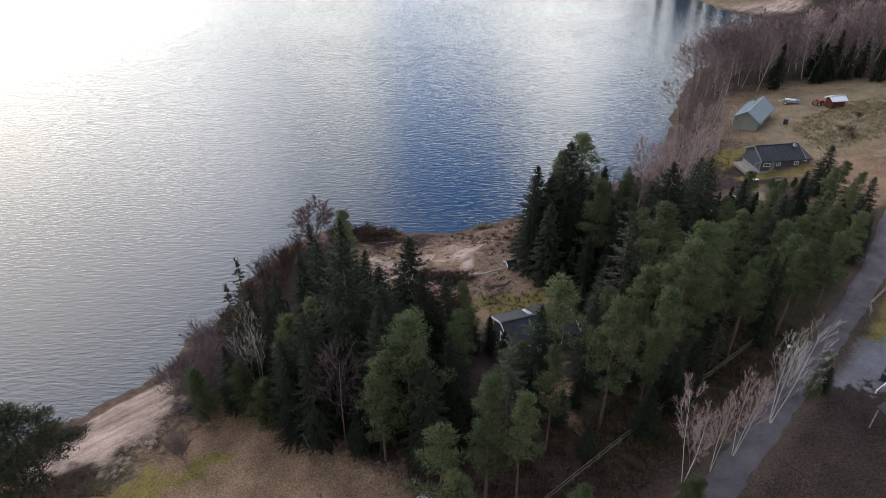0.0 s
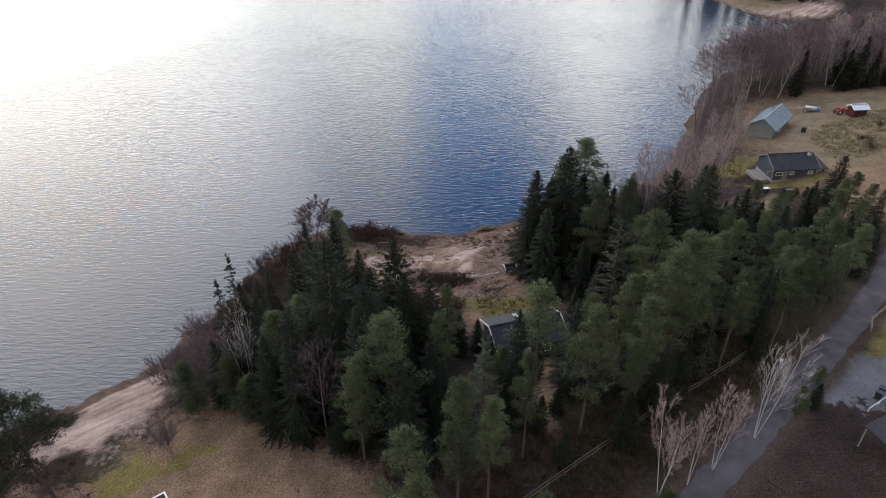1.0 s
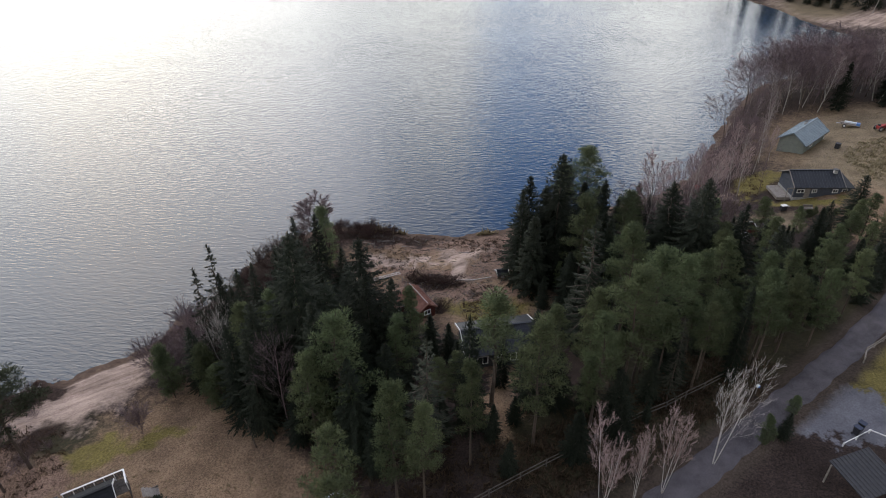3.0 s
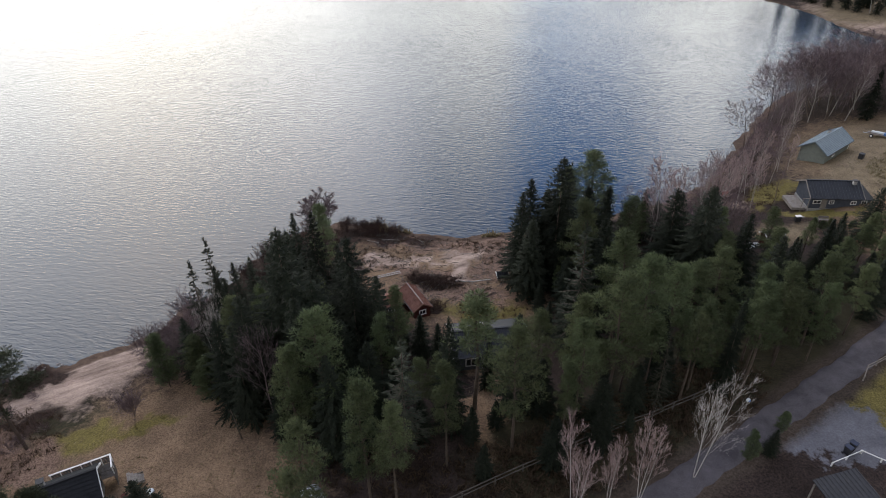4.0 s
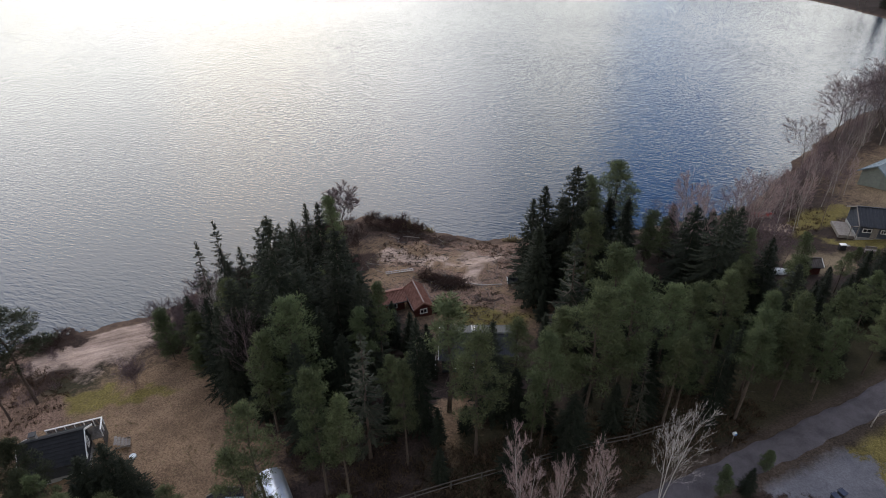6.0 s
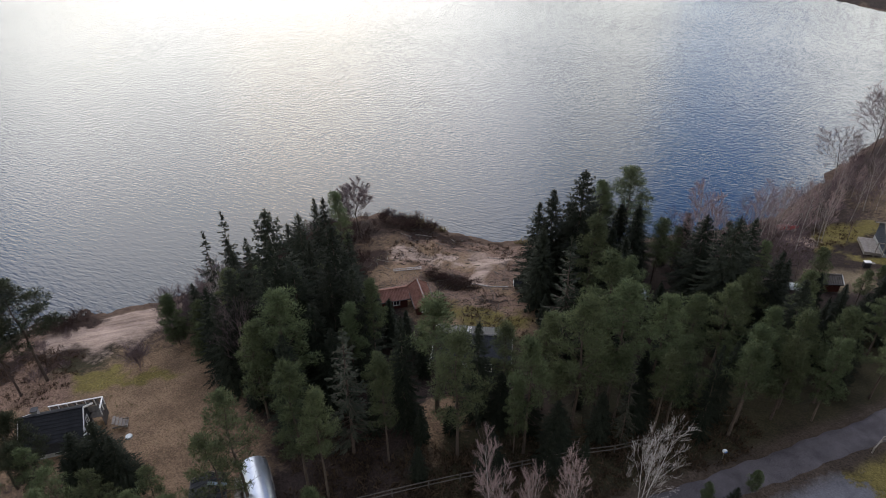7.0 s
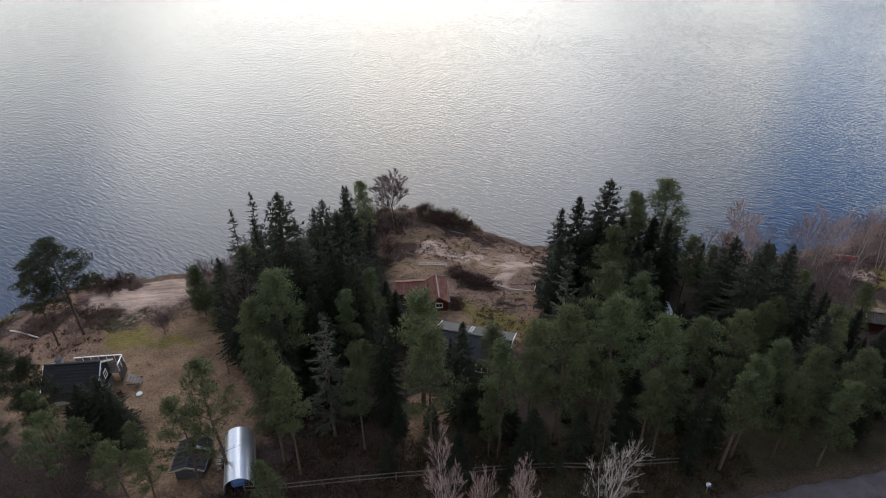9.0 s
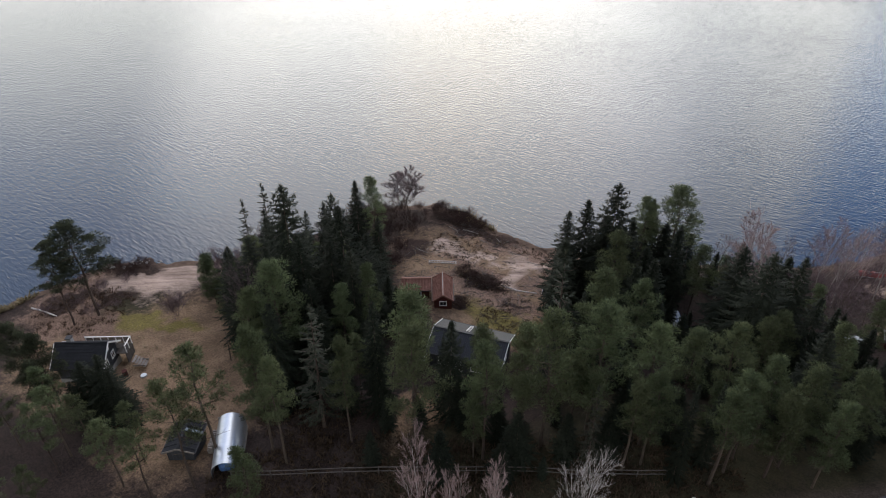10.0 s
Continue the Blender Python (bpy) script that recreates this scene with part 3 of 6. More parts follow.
UP = Vector((0, 0, 1))


def make_spruce(seed, h, r, thin=1.0, needles=None):
    """Whorls of fan-shaped boughs, steep at the top, level and drooping lower down."""
    rng = random.Random(seed)
    tv, tf, cv, cf, cn = [], [], [], [], []
    lean = Vector((rng.uniform(-0.02, 0.02), rng.uniform(-0.02, 0.02), 1))
    tube(tv, tf, [(lean * (h * t) - Vector((0, 0, 0.3 if t == 0 else 0)), max(0.012, 0.0095 * h * (1 - t) ** 0.9 + (0.05 if t == 0 else 0))) for t in (0, 0.05, 0.25, 0.5, 0.75, 0.92, 1.0)], 7)

    def gauss(a):
        return Vector((rng.gauss(0, a), rng.gauss(0, a), rng.gauss(0, a)))

    z = 0.07 * h
    while z < 0.975 * h:
        t = z / h
        reach = r * (min(1.0, (1 - t) / 0.66) ** 0.8 * (0.75 + 0.25 * min(1, t / 0.3)) + 0.015)
        step = h * 0.027 * (1 - 0.45 * t) + 0.05
        k = max(4, int((9.5 - 3.5 * t) * (0.4 + 0.6 * thin)))
        a0 = rng.uniform(0, 6.28)
        full = rng.uniform(0.78, 1.1)
        for i in range(k):
            if rng.random() > thin + 0.02:
                continue
            a = a0 + 6.283 * i / k + rng.uniform(-0.3, 0.3)
            L = reach * full * rng.uniform(0.72, 1.12)
            out = Vector((math.cos(a), math.sin(a), 0))
            base = lean * (z + rng.uniform(-0.5, 0.5) * step)
            rise = 0.75 * t * t - 0.34 + rng.uniform(-0.1, 0.1)
            tv_tip = base + out * L + Vector((0, 0, rise * L))
            if thin < 0.9 and L > 0.5:
                tube(tv, tf, [(base, 0.03), (tv_tip, 0.008)], 3)
            n = max(3, int(L / 0.19))
            for j in range(n):
                f = (j + rng.uniform(0.1, 0.9)) / n
                if f < 0.18 and L > 1.2:
                    continue
                # boughs sag and turn up at the tip
                p = base + out * (L * f) + Vector((0, 0, L * (rise * f - 0.22 * f * (1 - f))))
                spread = 0.30 * L * (1.05 - f) + 0.16
                for sgn in (-1, 1):
                    turn = a + sgn * rng.uniform(0.45, 1.05)
                    d = Vector((math.cos(turn), math.sin(turn), rise * 0.6 + rng.uniform(-0.42, 0.08))).normalized()
                    leaf(cv, cf, cn, p, d, spread * rng.uniform(0.7, 1.2), rng.uniform(0.15, 0.24), UP + gauss(0.35), UP * 0.75 + out * 0.65 + gauss(0.18))
                if thin >= 0.9 and rng.random() < 0.5:
                    d = (Vector((0, 0, -1)) + out * 0.35 + gauss(0.25)).normalized()
                    leaf(cv, cf, cn, p, d, rng.uniform(0.25, 0.5), 0.2, out + gauss(0.3), out * 0.9 + UP * 0.2)
            leaf(cv, cf, cn, tv_tip - out * 0.25, (out + Vector((0, 0, 0.2 + rise))).normalized(), 0.3 + 0.1 * L, 0.16, UP, UP * 0.6 + out * 0.7)
        z += step * rng.uniform(0.8, 1.2)
    for i in range(14):
        a = rng.uniform(0, 6.28)
        out = Vector((math.cos(a), math.sin(a), 0))
        f = 0.95 + 0.05 * i / 14
        leaf(cv, cf, cn, lean * (h * f), (out * 0.55 + UP * 0.7).normalized(), 0.42 * (1.6 - 1.2 * i / 14), 0.1, UP + out, UP + out)
    return tree_thing("spruce", (tv, tf), (cv, cf), M_BARK, needles or M_SPRUCE, normals=cn)


def make_pine(seed, h, r, low=0.45, dense=1.0, flat=0.55, size=1.0, needles=None):
    """A bare trunk with bowed limbs; each limb carries a few domed pads of needles."""
    rng = random.Random(seed)
    tv, tf, cv, cf, cn = [], [], [], [], []
    bend = [Vector((rng.uniform(-0.25, 0.25) * i / 4, rng.uniform(-0.25, 0.25) * i / 4, 0)) for i in range(7)]
    rows = [(0, -0.3), (0.1, 0.1), (0.3, 0.3), (0.5, 0.5), (0.7, 0.7), (0.88, 0.88), (0.985, 0.985)]
    pts = [Vector((0, 0, h * t)) + bend[i] for i, (_, t) in enumerate(rows)]
    pts[0] = Vector((0, 0, -0.3))
    tube(tv, tf, [(p, max(0.02, 0.0125 * h * (1 - 0.9 * t[0]))) for p, t in zip(pts, rows)], 7)

    def axis(t):
        for i in range(len(rows) - 1):
            if t <= rows[i + 1][0] or i == len(rows) - 2:
                a, b = rows[i][0], rows[i + 1][0]
                return pts[i].lerp(pts[i + 1], (t - a) / (b - a))

    def pad(c, rad, n, out):
        """A dome of needle sprigs round c."""
        for _ in range(n):
            u = Vector((rng.gauss(0, 1), rng.gauss(0, 1), rng.gauss(0.35, 0.8))).normalized()
            q = c + Vector((u.x * rad, u.y * rad, u.z * rad * flat)) * rng.uniform(0.5, 1.1)
            d = (u + Vector((rng.gauss(0, 0.45), rng.gauss(0, 0.45), rng.gauss(0.3, 0.4)))).normalized()
            face = u + Vector((rng.gauss(0, 0.6), rng.gauss(0, 0.6), rng.gauss(0.2, 0.6)))
            leaf(cv, cf, cn, q, d, rng.uniform(0.2, 0.36), rng.uniform(0.055, 0.09), face, u * 0.75 + out * 0.38 + UP * 0.42 + Vector((rng.gauss(0, 0.12), rng.gauss(0, 0.12), 0)))

    limbs = int(30 * dense * (1 - low) / 0.55)
    for i in range(limbs):
        f = (i + rng.uniform(0, 1)) / limbs
        t = low + (0.955 - low) * f
        shape = (0.6 + 2.0 * f if f < 0.2 else 1.0 - 0.84 * ((f - 0.2) / 0.8) ** 1.2)
        L = r * shape * rng.uniform(0.55, 1.28)
        a = i * 2.4 + rng.uniform(-0.5, 0.5)
        base = axis(t)
        out = Vector((math.cos(a), math.sin(a), 0))
        rise = rng.uniform(-0.1, 0.22) + 0.5 * f
        tip = base + out * L + Vector((0, 0, rise * L))
        mid = base.lerp(tip, 0.5) + Vector((0, 0, -0.08 * L))
        tube(tv, tf, [(base, 0.05 * (1.3 - f)), (mid, 0.035 * (1.3 - f)), (tip, 0.012)], 4)
        m = max(2, int(L * 1.15 + 0.5))
        for j in range(m):
            g = 0.42 + 0.58 * (j + rng.uniform(0.2, 0.9)) / m
            c = base.lerp(tip, g) + Vector((-out.y, out.x, 0)) * rng.gauss(0, 0.16 * L) + Vector((0, 0, rng.uniform(0.0, 0.25)))
            rad = size * rng.uniform(0.42, 0.82)
            pad(c, rad, int(155 * rad + 28), out)
    for _ in range(4):
        a = rng.uniform(0, 6.28)
        out = Vector((math.cos(a), math.sin(a), 0))
        pad(axis(0.97) + out * rng.uniform(0, 0.4) + Vector((0, 0, rng.uniform(-0.9, 0.15))), 0.42 * size, 60, out * 0.4 + UP * 0.4)
    for i in range(9):
        t = rng.uniform(0.22, low + 0.1)
        a = rng.uniform(0, 6.28)
        b = axis(t)
        e = b + Vector((math.cos(a), math.sin(a), -0.2)) * rng.uniform(0.6, 1.7)
        tube(tv, tf, [(b, 0.03), (e, 0.008)], 3)
        tube(tv, tf, [(b.lerp(e, 0.55), 0.014), (e + Vector((rng.gauss(0, 0.3), rng.gauss(0, 0.3), 0.15)), 0.006)], 3)
    return tree_thing("pine", (tv, tf), (cv, cf), M_PINEBARK, needles or M_PINE, normals=cn)


def make_bare(seed, h, r, name, bark, twig_mat, stems=1, levels=3, slender=0.5, twig=1.0, thin=1.0, bushy=2, fine=4, splay=0.3):
    rng = random.Random(seed)
    tv, tf, cv, cf = [], [], [], []

    def strip(p, q, w):
        side = (q - p).cross(Vector((rng.uniform(-1, 1), rng.uniform(-1, 1), rng.uniform(-1, 1))))
        side = side.normalized() * w if side.length > 1e-5 else Vector((w, 0, 0))
        k = len(cv)
        cv.extend((p - side, p + side, q))
        cf.append((k, k + 1, k + 2))

    def twigs(p, d, L, n):
        for _ in range(n):
            e = (d + Vector((rng.gauss(0, 0.4), rng.gauss(0, 0.4), rng.gauss(0.12, 0.3)))).normalized()
            q = p + e * L * rng.uniform(0.5, 1.0)
            strip(p, q, 0.016 * twig)
            for _ in range(fine):
                b = p.lerp(q, rng.uniform(0.2, 1.0))
                g = (e + Vector((rng.gauss(0, 0.45), rng.gauss(0, 0.45), rng.gauss(0.05, 0.35)))).normalized()
                strip(b, b + g * L * rng.uniform(0.3, 0.65), 0.011 * twig)

    def limb(p, d, L, rad, level):
        q = p + d * L * 0.5 + Vector((rng.gauss(0, 0.04), rng.gauss(0, 0.04), 0)) * L
        e = (d + Vector((rng.gauss(0, 0.12), rng.gauss(0, 0.12), 0.18))).normalized()
        tip = q + e * L * 0.5
        tube(tv, tf, [(p, rad), (q, rad * 0.7), (tip, rad * 0.3)], 5 if level == levels else 3)
        if level <= 1:
            for f in (0.35, 0.6, 0.85, 1.0):
                twigs(p.lerp(q, f * 2) if f < 0.5 else q.lerp(tip, f * 2 - 1), e, L * 0.5, bushy)
            return
        n = (4 if stems > 1 else 5) if level < levels else (9 if stems > 1 else 15)
        lo = 0.3 if level == levels else 0.25
        for i in range(n):
            f = lo + (1 - lo) * (i + rng.uniform(0.1, 0.9)) / n
            b = p.lerp(q, f * 2) if f < 0.5 else q.lerp(tip, f * 2 - 1)
            a = i * 2.4 + rng.uniform(-0.6, 0.6)
            side = Vector((math.cos(a), math.sin(a), 0))
            side = (side - d * side.dot(d)).normalized()
            g = (side * slender + d * (1 - slender * 0.6)).normalized()
            limb(b, g, L * (0.5 if level == levels else 0.55) * (1.15 - 0.55 * f) * (r / (0.22 * h) if level == levels else 1), rad * 0.36 * thin * (1.1 - 0.5 * f), level - 1)
        twigs(tip, e, L * 0.3, 4)

    for s in range(stems):
        a = 6.28 * s / stems + rng.uniform(0, 1)
        lean = Vector((math.cos(a) * splay, math.sin(a) * splay, 1)).normalized() if stems > 1 else Vector((rng.uniform(-0.05, 0.05), rng.uniform(-0.05, 0.05), 1)).normalized()
        limb(Vector((0, 0, -0.2)) + Vector((math.cos(a), math.sin(a), 0)) * (0.12 if stems > 1 else 0), lean, h * (0.92 if stems == 1 else rng.uniform(0.7, 0.95)), (0.008 if stems == 1 else 0.0055) * h + 0.015, levels)
    return tree_thing(name, (tv, tf), (cv, cf), bark, twig_mat)


PROTO = {}


def plant(kind, x, y, height, width=1.0, variant=0, label="", category="tree", group="", sink=0.0, lean=(0, 0)):
    """Place a tree of that kind: the first of each variant is built, the rest are copies."""
    makers = {
        "spruce": lambda v: (make_spruce(100 + v, 16, (4.2, 3.7, 4.5, 3.5)[v % 4]), 16),
        "young_spruce": lambda v: (make_spruce(130 + v, 9, (2.2, 1.9)[v % 2]), 9),
        "thin_spruce": lambda v: (make_spruce(150 + v, 14, 1.9, 0.5), 14),
        "lichen_spruce": lambda v: (make_spruce(170 + v, 14, 2.1, 0.42, M_LICHEN), 14),
        "pine": lambda v: (make_pine(200 + v, 15, (2.7, 2.4, 2.9, 2.6, 2.3)[v % 5], (0.38, 0.44, 0.36, 0.4, 0.3)[v % 5]), 15),
        "high_pine": lambda v: (make_pine(250 + v, 15, 1.75, 0.52, 0.75), 15),
        "shore_pine": lambda v: (make_pine(260 + v, 13, 3.3, 0.40, 1.0, 0.42, 1.1, M_BACKLITPINE), 13),
        "sparse_pine": lambda v: (make_pine(270 + v, 13, 2.7, 0.45, 0.6, 0.5, 0.85), 13),
        "young_pine": lambda v: (make_pine(280 + v, 8, 2.3, 0.12, 0.9), 8),
        "bare": lambda v: (make_bare(300 + v, 12, 2.3, "birch", M_TWIG, M_TWIG, thin=0.8, twig=0.75), 12),
        "alder": lambda v: (make_bare(320 + v, 12, 3.0, "alder", M_BARK, M_TWIG, slender=0.6, twig=2.3, fine=3), 12),
        "birch": lambda v: (make_bare(340 + v, 12, 1.6, "birch", M_BIRCH, M_PALETWIG, thin=0.8, fine=3, twig=0.75), 12),
        "plume": lambda v: (make_bare(350 + v, 12, 2.0, "birch", M_BIRCH, M_PINKTWIG, slender=0.42, twig=1.25, thin=0.6, bushy=3), 12),
        "lane_birch": lambda v: (make_bare(356 + v, 12, 2.0, "birch", M_SNAG, M_PINKTWIG, stems=3, slender=0.42, twig=0.65, thin=0.6, bushy=5, fine=5, splay=0.12), 12),
        "point_birch": lambda v: (make_bare(362 + v, 12, 2.5, "birch", M_BARK, M_TWIG, slender=0.4, twig=2.0, thin=0.8, bushy=6), 12),
        "snag": lambda v: (make_bare(370 + v, 12, 2.3, "birch", M_SNAG, M_SNAG, stems=3, slender=0.42, thin=0.75, bushy=2, fine=4, twig=0.7, splay=0.2), 12),
        "bush": lambda v: (make_bare(400 + v, 3, 1.3, "shrub", M_TWIG, M_TWIG, stems=4, levels=2, fine=5, twig=1.2), 3),
        "dark_bush": lambda v: (make_bare(430 + v, 3, 1.5, "shrub", M_BARK, M_BUSH, stems=4, levels=2, twig=1.9, bushy=2, fine=3), 3),
    }
    key = (kind, variant)
    rng = random.Random(int(x * 131 + y * 977))
    fresh = key not in PROTO
    if fresh:
        made, tall = makers[kind](variant)
        if kind in ("bare", "alder", "birch", "plume", "snag", "lane_birch", "point_birch"):
            tip = max((v.co for c in made.children for v in c.data.vertices), key=lambda p: p.z).copy()
            tall = tip.z
            # stand the tip over the foot
            for c in made.children if kind not in ("snag", "lane_birch") else ():
                c.data.transform(Matrix(((1, 0, -tip.x / tall, 0), (0, 1, -tip.y / tall, 0), (0, 0, 1, 0), (0, 0, 0, 1))))
        PROTO[key] = made, tall
    ob, proto_h = PROTO[key]
    s = height / proto_h
    ws = s * width
    m = Matrix.Translation((x, y, gz(x, y) - sink)) @ Vector((0, 0, 1)).rotation_difference(Vector((lean[0], lean[1], height))).to_matrix().to_4x4() @ pose(0, 0, 0, 0, 0, rng.uniform(0, 360)) @ Matrix.Diagonal((ws, ws, s, 1))
    if fresh:
        ob.matrix_basis = m
    else:
        ob = copy_thing(ob, m @ Matrix.Diagonal((1 / ob.scale.x, 1 / ob.scale.y, 1 / ob.scale.z, 1)))
    if label:
        tagged(ob, label, category, group)
    return ob


LABELS = {
    "spruce": "dark green spruce with drooping branches", "young_spruce": "low dark young spruce in the undergrowth", "thin_spruce": "thin sparse spruce with gaps in the crown",
    "lichen_spruce": "thin dying spruce hung with grey lichen",
    "pine": "tall pine with a bare lower trunk", "high_pine": "slender pine with a small high crown",
    "shore_pine": "broad-crowned pine near the lake shore, darkened as backlit", "young_pine": "low bushy young pine", "sparse_pine": "sparse pine with pale bare limbs showing",
    "bare": "leafless tree with a haze of brown twigs", "birch": "leafless birch with pale twigs", "plume": "leafless birch with a haze of pinkish twigs", "snag": "bare birch with white limbs and few twigs", "lane_birch": "leafless birch with white stems and pinkish twigs", "point_birch": "leafless grey birch with an oval crown on the point",
    "alder": "dark leafless alder with a dense crown", "bush": "leafless brown shrub near the beach", "dark_bush": "dense dark leafless shrub by the water",
}
CATEGORY = {"spruce": "spruce tree", "thin_spruce": "spruce tree", "young_spruce": "spruce tree", "lichen_spruce": "spruce tree", "pine": "pine tree", "high_pine": "pine tree", "shore_pine": "pine tree", "young_pine": "pine tree", "sparse_pine": "pine tree", "bare": "bare tree", "alder": "bare tree",
            "birch": "birch tree", "plume": "birch tree", "snag": "birch tree", "lane_birch": "birch tree", "point_birch": "birch tree", "bush": "shrub", "dark_bush": "shrub"}


def grow(kind, x, y, top, width=1.0, variant=0, lean=(0, 0)):
    """A tree whose tip stands at the height top above the lake."""
    if kind == "spruce":
        width *= 1.2
    TAKEN.append((x, y))
    plant(kind, x, y, top - gz(x, y), width, variant, LABELS[kind], CATEGORY[kind], "trees" if CATEGORY[kind] != "shrub" else "shrubs", lean=lean)


TAKEN = []

# east of the clearing
grow("pine", 18.2, 89.2, 15.7, 1.0, 4)
grow("pine", 20.5, 74.0, 18.2, 1.0, 3)
grow("pine", 21.2, 91.9, 17.3, 1.2, 0)
grow("pine", 24.8, 61.6, 22.0, 1.0, 1)
grow("pine", 25.3, 71.0, 15.8, 1.0, 2)
grow("pine", 27.1, 85.9, 13.4, 1.1, 3)
grow("pine", 30.7, 61.4, 18.8, 1.0, 0)
grow("point_birch", -19.6, 83.6, 11.3, 1.45, 0)
grow("spruce", 12.4, 77.6, 16.6, 0.8, 3)
grow("spruce", 13.3, 81.3, 17.0, 0.85, 1)
grow("spruce", 17.0, 80.4, 21.2, 0.85, 0)
grow("spruce", 23.6, 92.4, 10.5, 1.0, 1)
grow("thin_spruce", 20.8, 60.8, 23.0, 1.2, 0)

# by the beach
grow("snag", -21.0, 53.2, 13.6, 0.6, 0, (-1.2, 0.8))
grow("bush", -26.9, 43.5, 4.2, 0.6, 0)
grow("shore_pine", -37.0, 34.7, 13.2, 0.95, 1, (-3.7, 1.3))
grow("shore_pine", -36.4, 37.8, 15.4, 1.2, 0, (-1.9, 0.6))
grow("spruce", -23.6, 51.6, 10.5, 0.8, 1)
grow("thin_spruce", -23.2, 54.9, 16.4, 1.0, 0)
grow("spruce", -19.4, 55.2, 14.2, 0.6, 0)
grow("spruce", -21.6, 56.4, 14.6, 0.6, 3)
grow("spruce", -20.2, 58.4, 14.0, 0.6, 1)
grow("thin_spruce", -22.6, 58.0, 17.6, 1.0, 0)
grow("young_pine", -26.4, 49.6, 8.6, 0.8, 0)
grow("young_pine", -21.6, 50.2, 8.8, 0.9, 0)
grow("young_pine", -18.8, 47.4, 9.0, 0.8, 0)

# the wood between the beach and the cabin
grow("pine", -12.4, 67.9, 17.8, 0.75, 1)
grow("pine", -3.4, 43.8, 21.0, 1.0, 0)
grow("pine", 1.9, 52.2, 18.2, 0.7, 1)
grow("bare", -10.5, 45.4, 18.3, 0.75, 0, (-0.6, -2.5))
grow("spruce", -14.8, 62.7, 16.6, 0.7, 2)
grow("spruce", -14.0, 48.8, 17.4, 0.8, 0)
grow("spruce", -12.5, 64.8, 18.3, 0.65, 1)
grow("spruce", -9.8, 51.3, 24.2, 0.8, 2)
grow("spruce", -9.5, 57.6, 16.5, 0.9, 3)
grow("spruce", -7.8, 61.8, 13.6, 0.9, 0)
grow("spruce", -6.4, 50.2, 19.5, 0.85, 0)
grow("spruce", -6.3, 45.5, 20.6, 0.75, 3)
grow("spruce", -5.2, 58.3, 14.5, 0.9, 2)
grow("spruce", -3.6, 54.2, 22.6, 0.8, 0)
grow("spruce", -2.2, 50.8, 20.2, 0.8, 3)
grow("spruce", -1.4, 56.8, 12.0, 0.8, 1)
grow("spruce", 0.0, 51.7, 19.6, 0.8, 1)
grow("spruce", 0.4, 46.4, 15.5, 0.9, 1)
grow("young_spruce", -2.6, 60.0, 10.0, 1.0, 0)
grow("young_spruce", 0.4, 58.2, 11.0, 1.0, 1)

# round the dark cottage and down to the lane
grow("high_pine", 10.9, 49.0, 21.2, 1.4, 0)
grow("lichen_spruce", 5.6, 41.0, 21.2, 1.2, 0)
grow("pine", 3.6, 36.0, 21.6, 0.78, 4)
grow("pine", 5.8, 46.3, 14.6, 0.9, 2)
grow("pine", 6.2, 35.6, 19.6, 0.8, 1)
grow("pine", 7.4, 47.2, 14.8, 0.9, 4)
grow("pine", 9.6, 41.0, 19.5, 0.72, 3)
grow("pine", 15.4, 44.1, 22.2, 0.88, 0)
grow("pine", 16.8, 52.6, 17.2, 0.9, 2)
grow("pine", 20.1, 46.9, 16.3, 0.7, 4)
grow("pine", 20.8, 54.0, 19.0, 0.9, 4)
grow("pine", 21.0, 47.2, 21.2, 0.85, 1)
grow("pine", 24.4, 52.2, 23.0, 0.95, 2)
grow("pine", 27.0, 56.8, 22.5, 1.05, 0)
grow("spruce", 6.4, 44.0, 12.0, 0.7, 2)
grow("spruce", 8.9, 45.9, 20.4, 0.5, 0)
grow("spruce", 11.6, 53.0, 12.8, 0.55, 1)
grow("spruce", 14.9, 50.0, 18.4, 0.75, 3)
grow("spruce", 17.6, 49.8, 13.5, 0.9, 0)
grow("spruce", 23.6, 49.0, 13.0, 0.9, 2)
grow("spruce", 30.0, 55.0, 13.0, 0.9, 3)
grow("young_spruce", 3.0, 57.5, 10.5, 1.0, 0)
grow("young_spruce", 5.2, 57.2, 9.8, 1.0, 1)
grow("young_spruce", 6.6, 54.2, 10.0, 1.0, 0)

# above the lane
grow("pine", 33.0, 56.3, 18.2, 0.9, 2)
grow("pine", 33.3, 65.0, 17.3, 1.1, 1)
grow("pine", 36.4, 67.6, 17.5, 1.0, 2)
grow("pine", 38.0, 74.6, 14.5, 1.1, 4)
grow("pine", 38.6, 77.2, 14.2, 1.0, 0)
grow("pine", 39.5, 60.3, 18.5, 1.0, 3)
grow("pine", 40.6, 65.4, 17.5, 1.0, 3)
grow("pine", 42.7, 62.0, 16.8, 1.1, 4)
grow("pine", 43.7, 66.7, 16.9, 1.1, 0)
grow("pine", 44.0, 76.0, 16.0, 1.0, 1)
grow("pine", 46.5, 63.4, 17.2, 0.9, 4)
grow("pine", 46.9, 66.8, 18.6, 1.0, 0)
grow("pine", 52.2, 69.6, 16.2, 1.0, 3)
grow("pine", 52.8, 78.0, 14.5, 1.0, 2)
grow("spruce", 32.6, 82.2, 17.1, 0.95, 0)
grow("spruce", 35.6, 78.6, 19.6, 0.85, 2)
grow("spruce", 39.6, 48.4, 10.0, 1.0, 3)
grow("spruce", 41.2, 78.4, 16.2, 0.9, 3)
grow("spruce", 43.3, 71.5, 17.5, 0.9, 1)
grow("young_pine", 37.5, 47.2, 10.5, 0.7, 0)
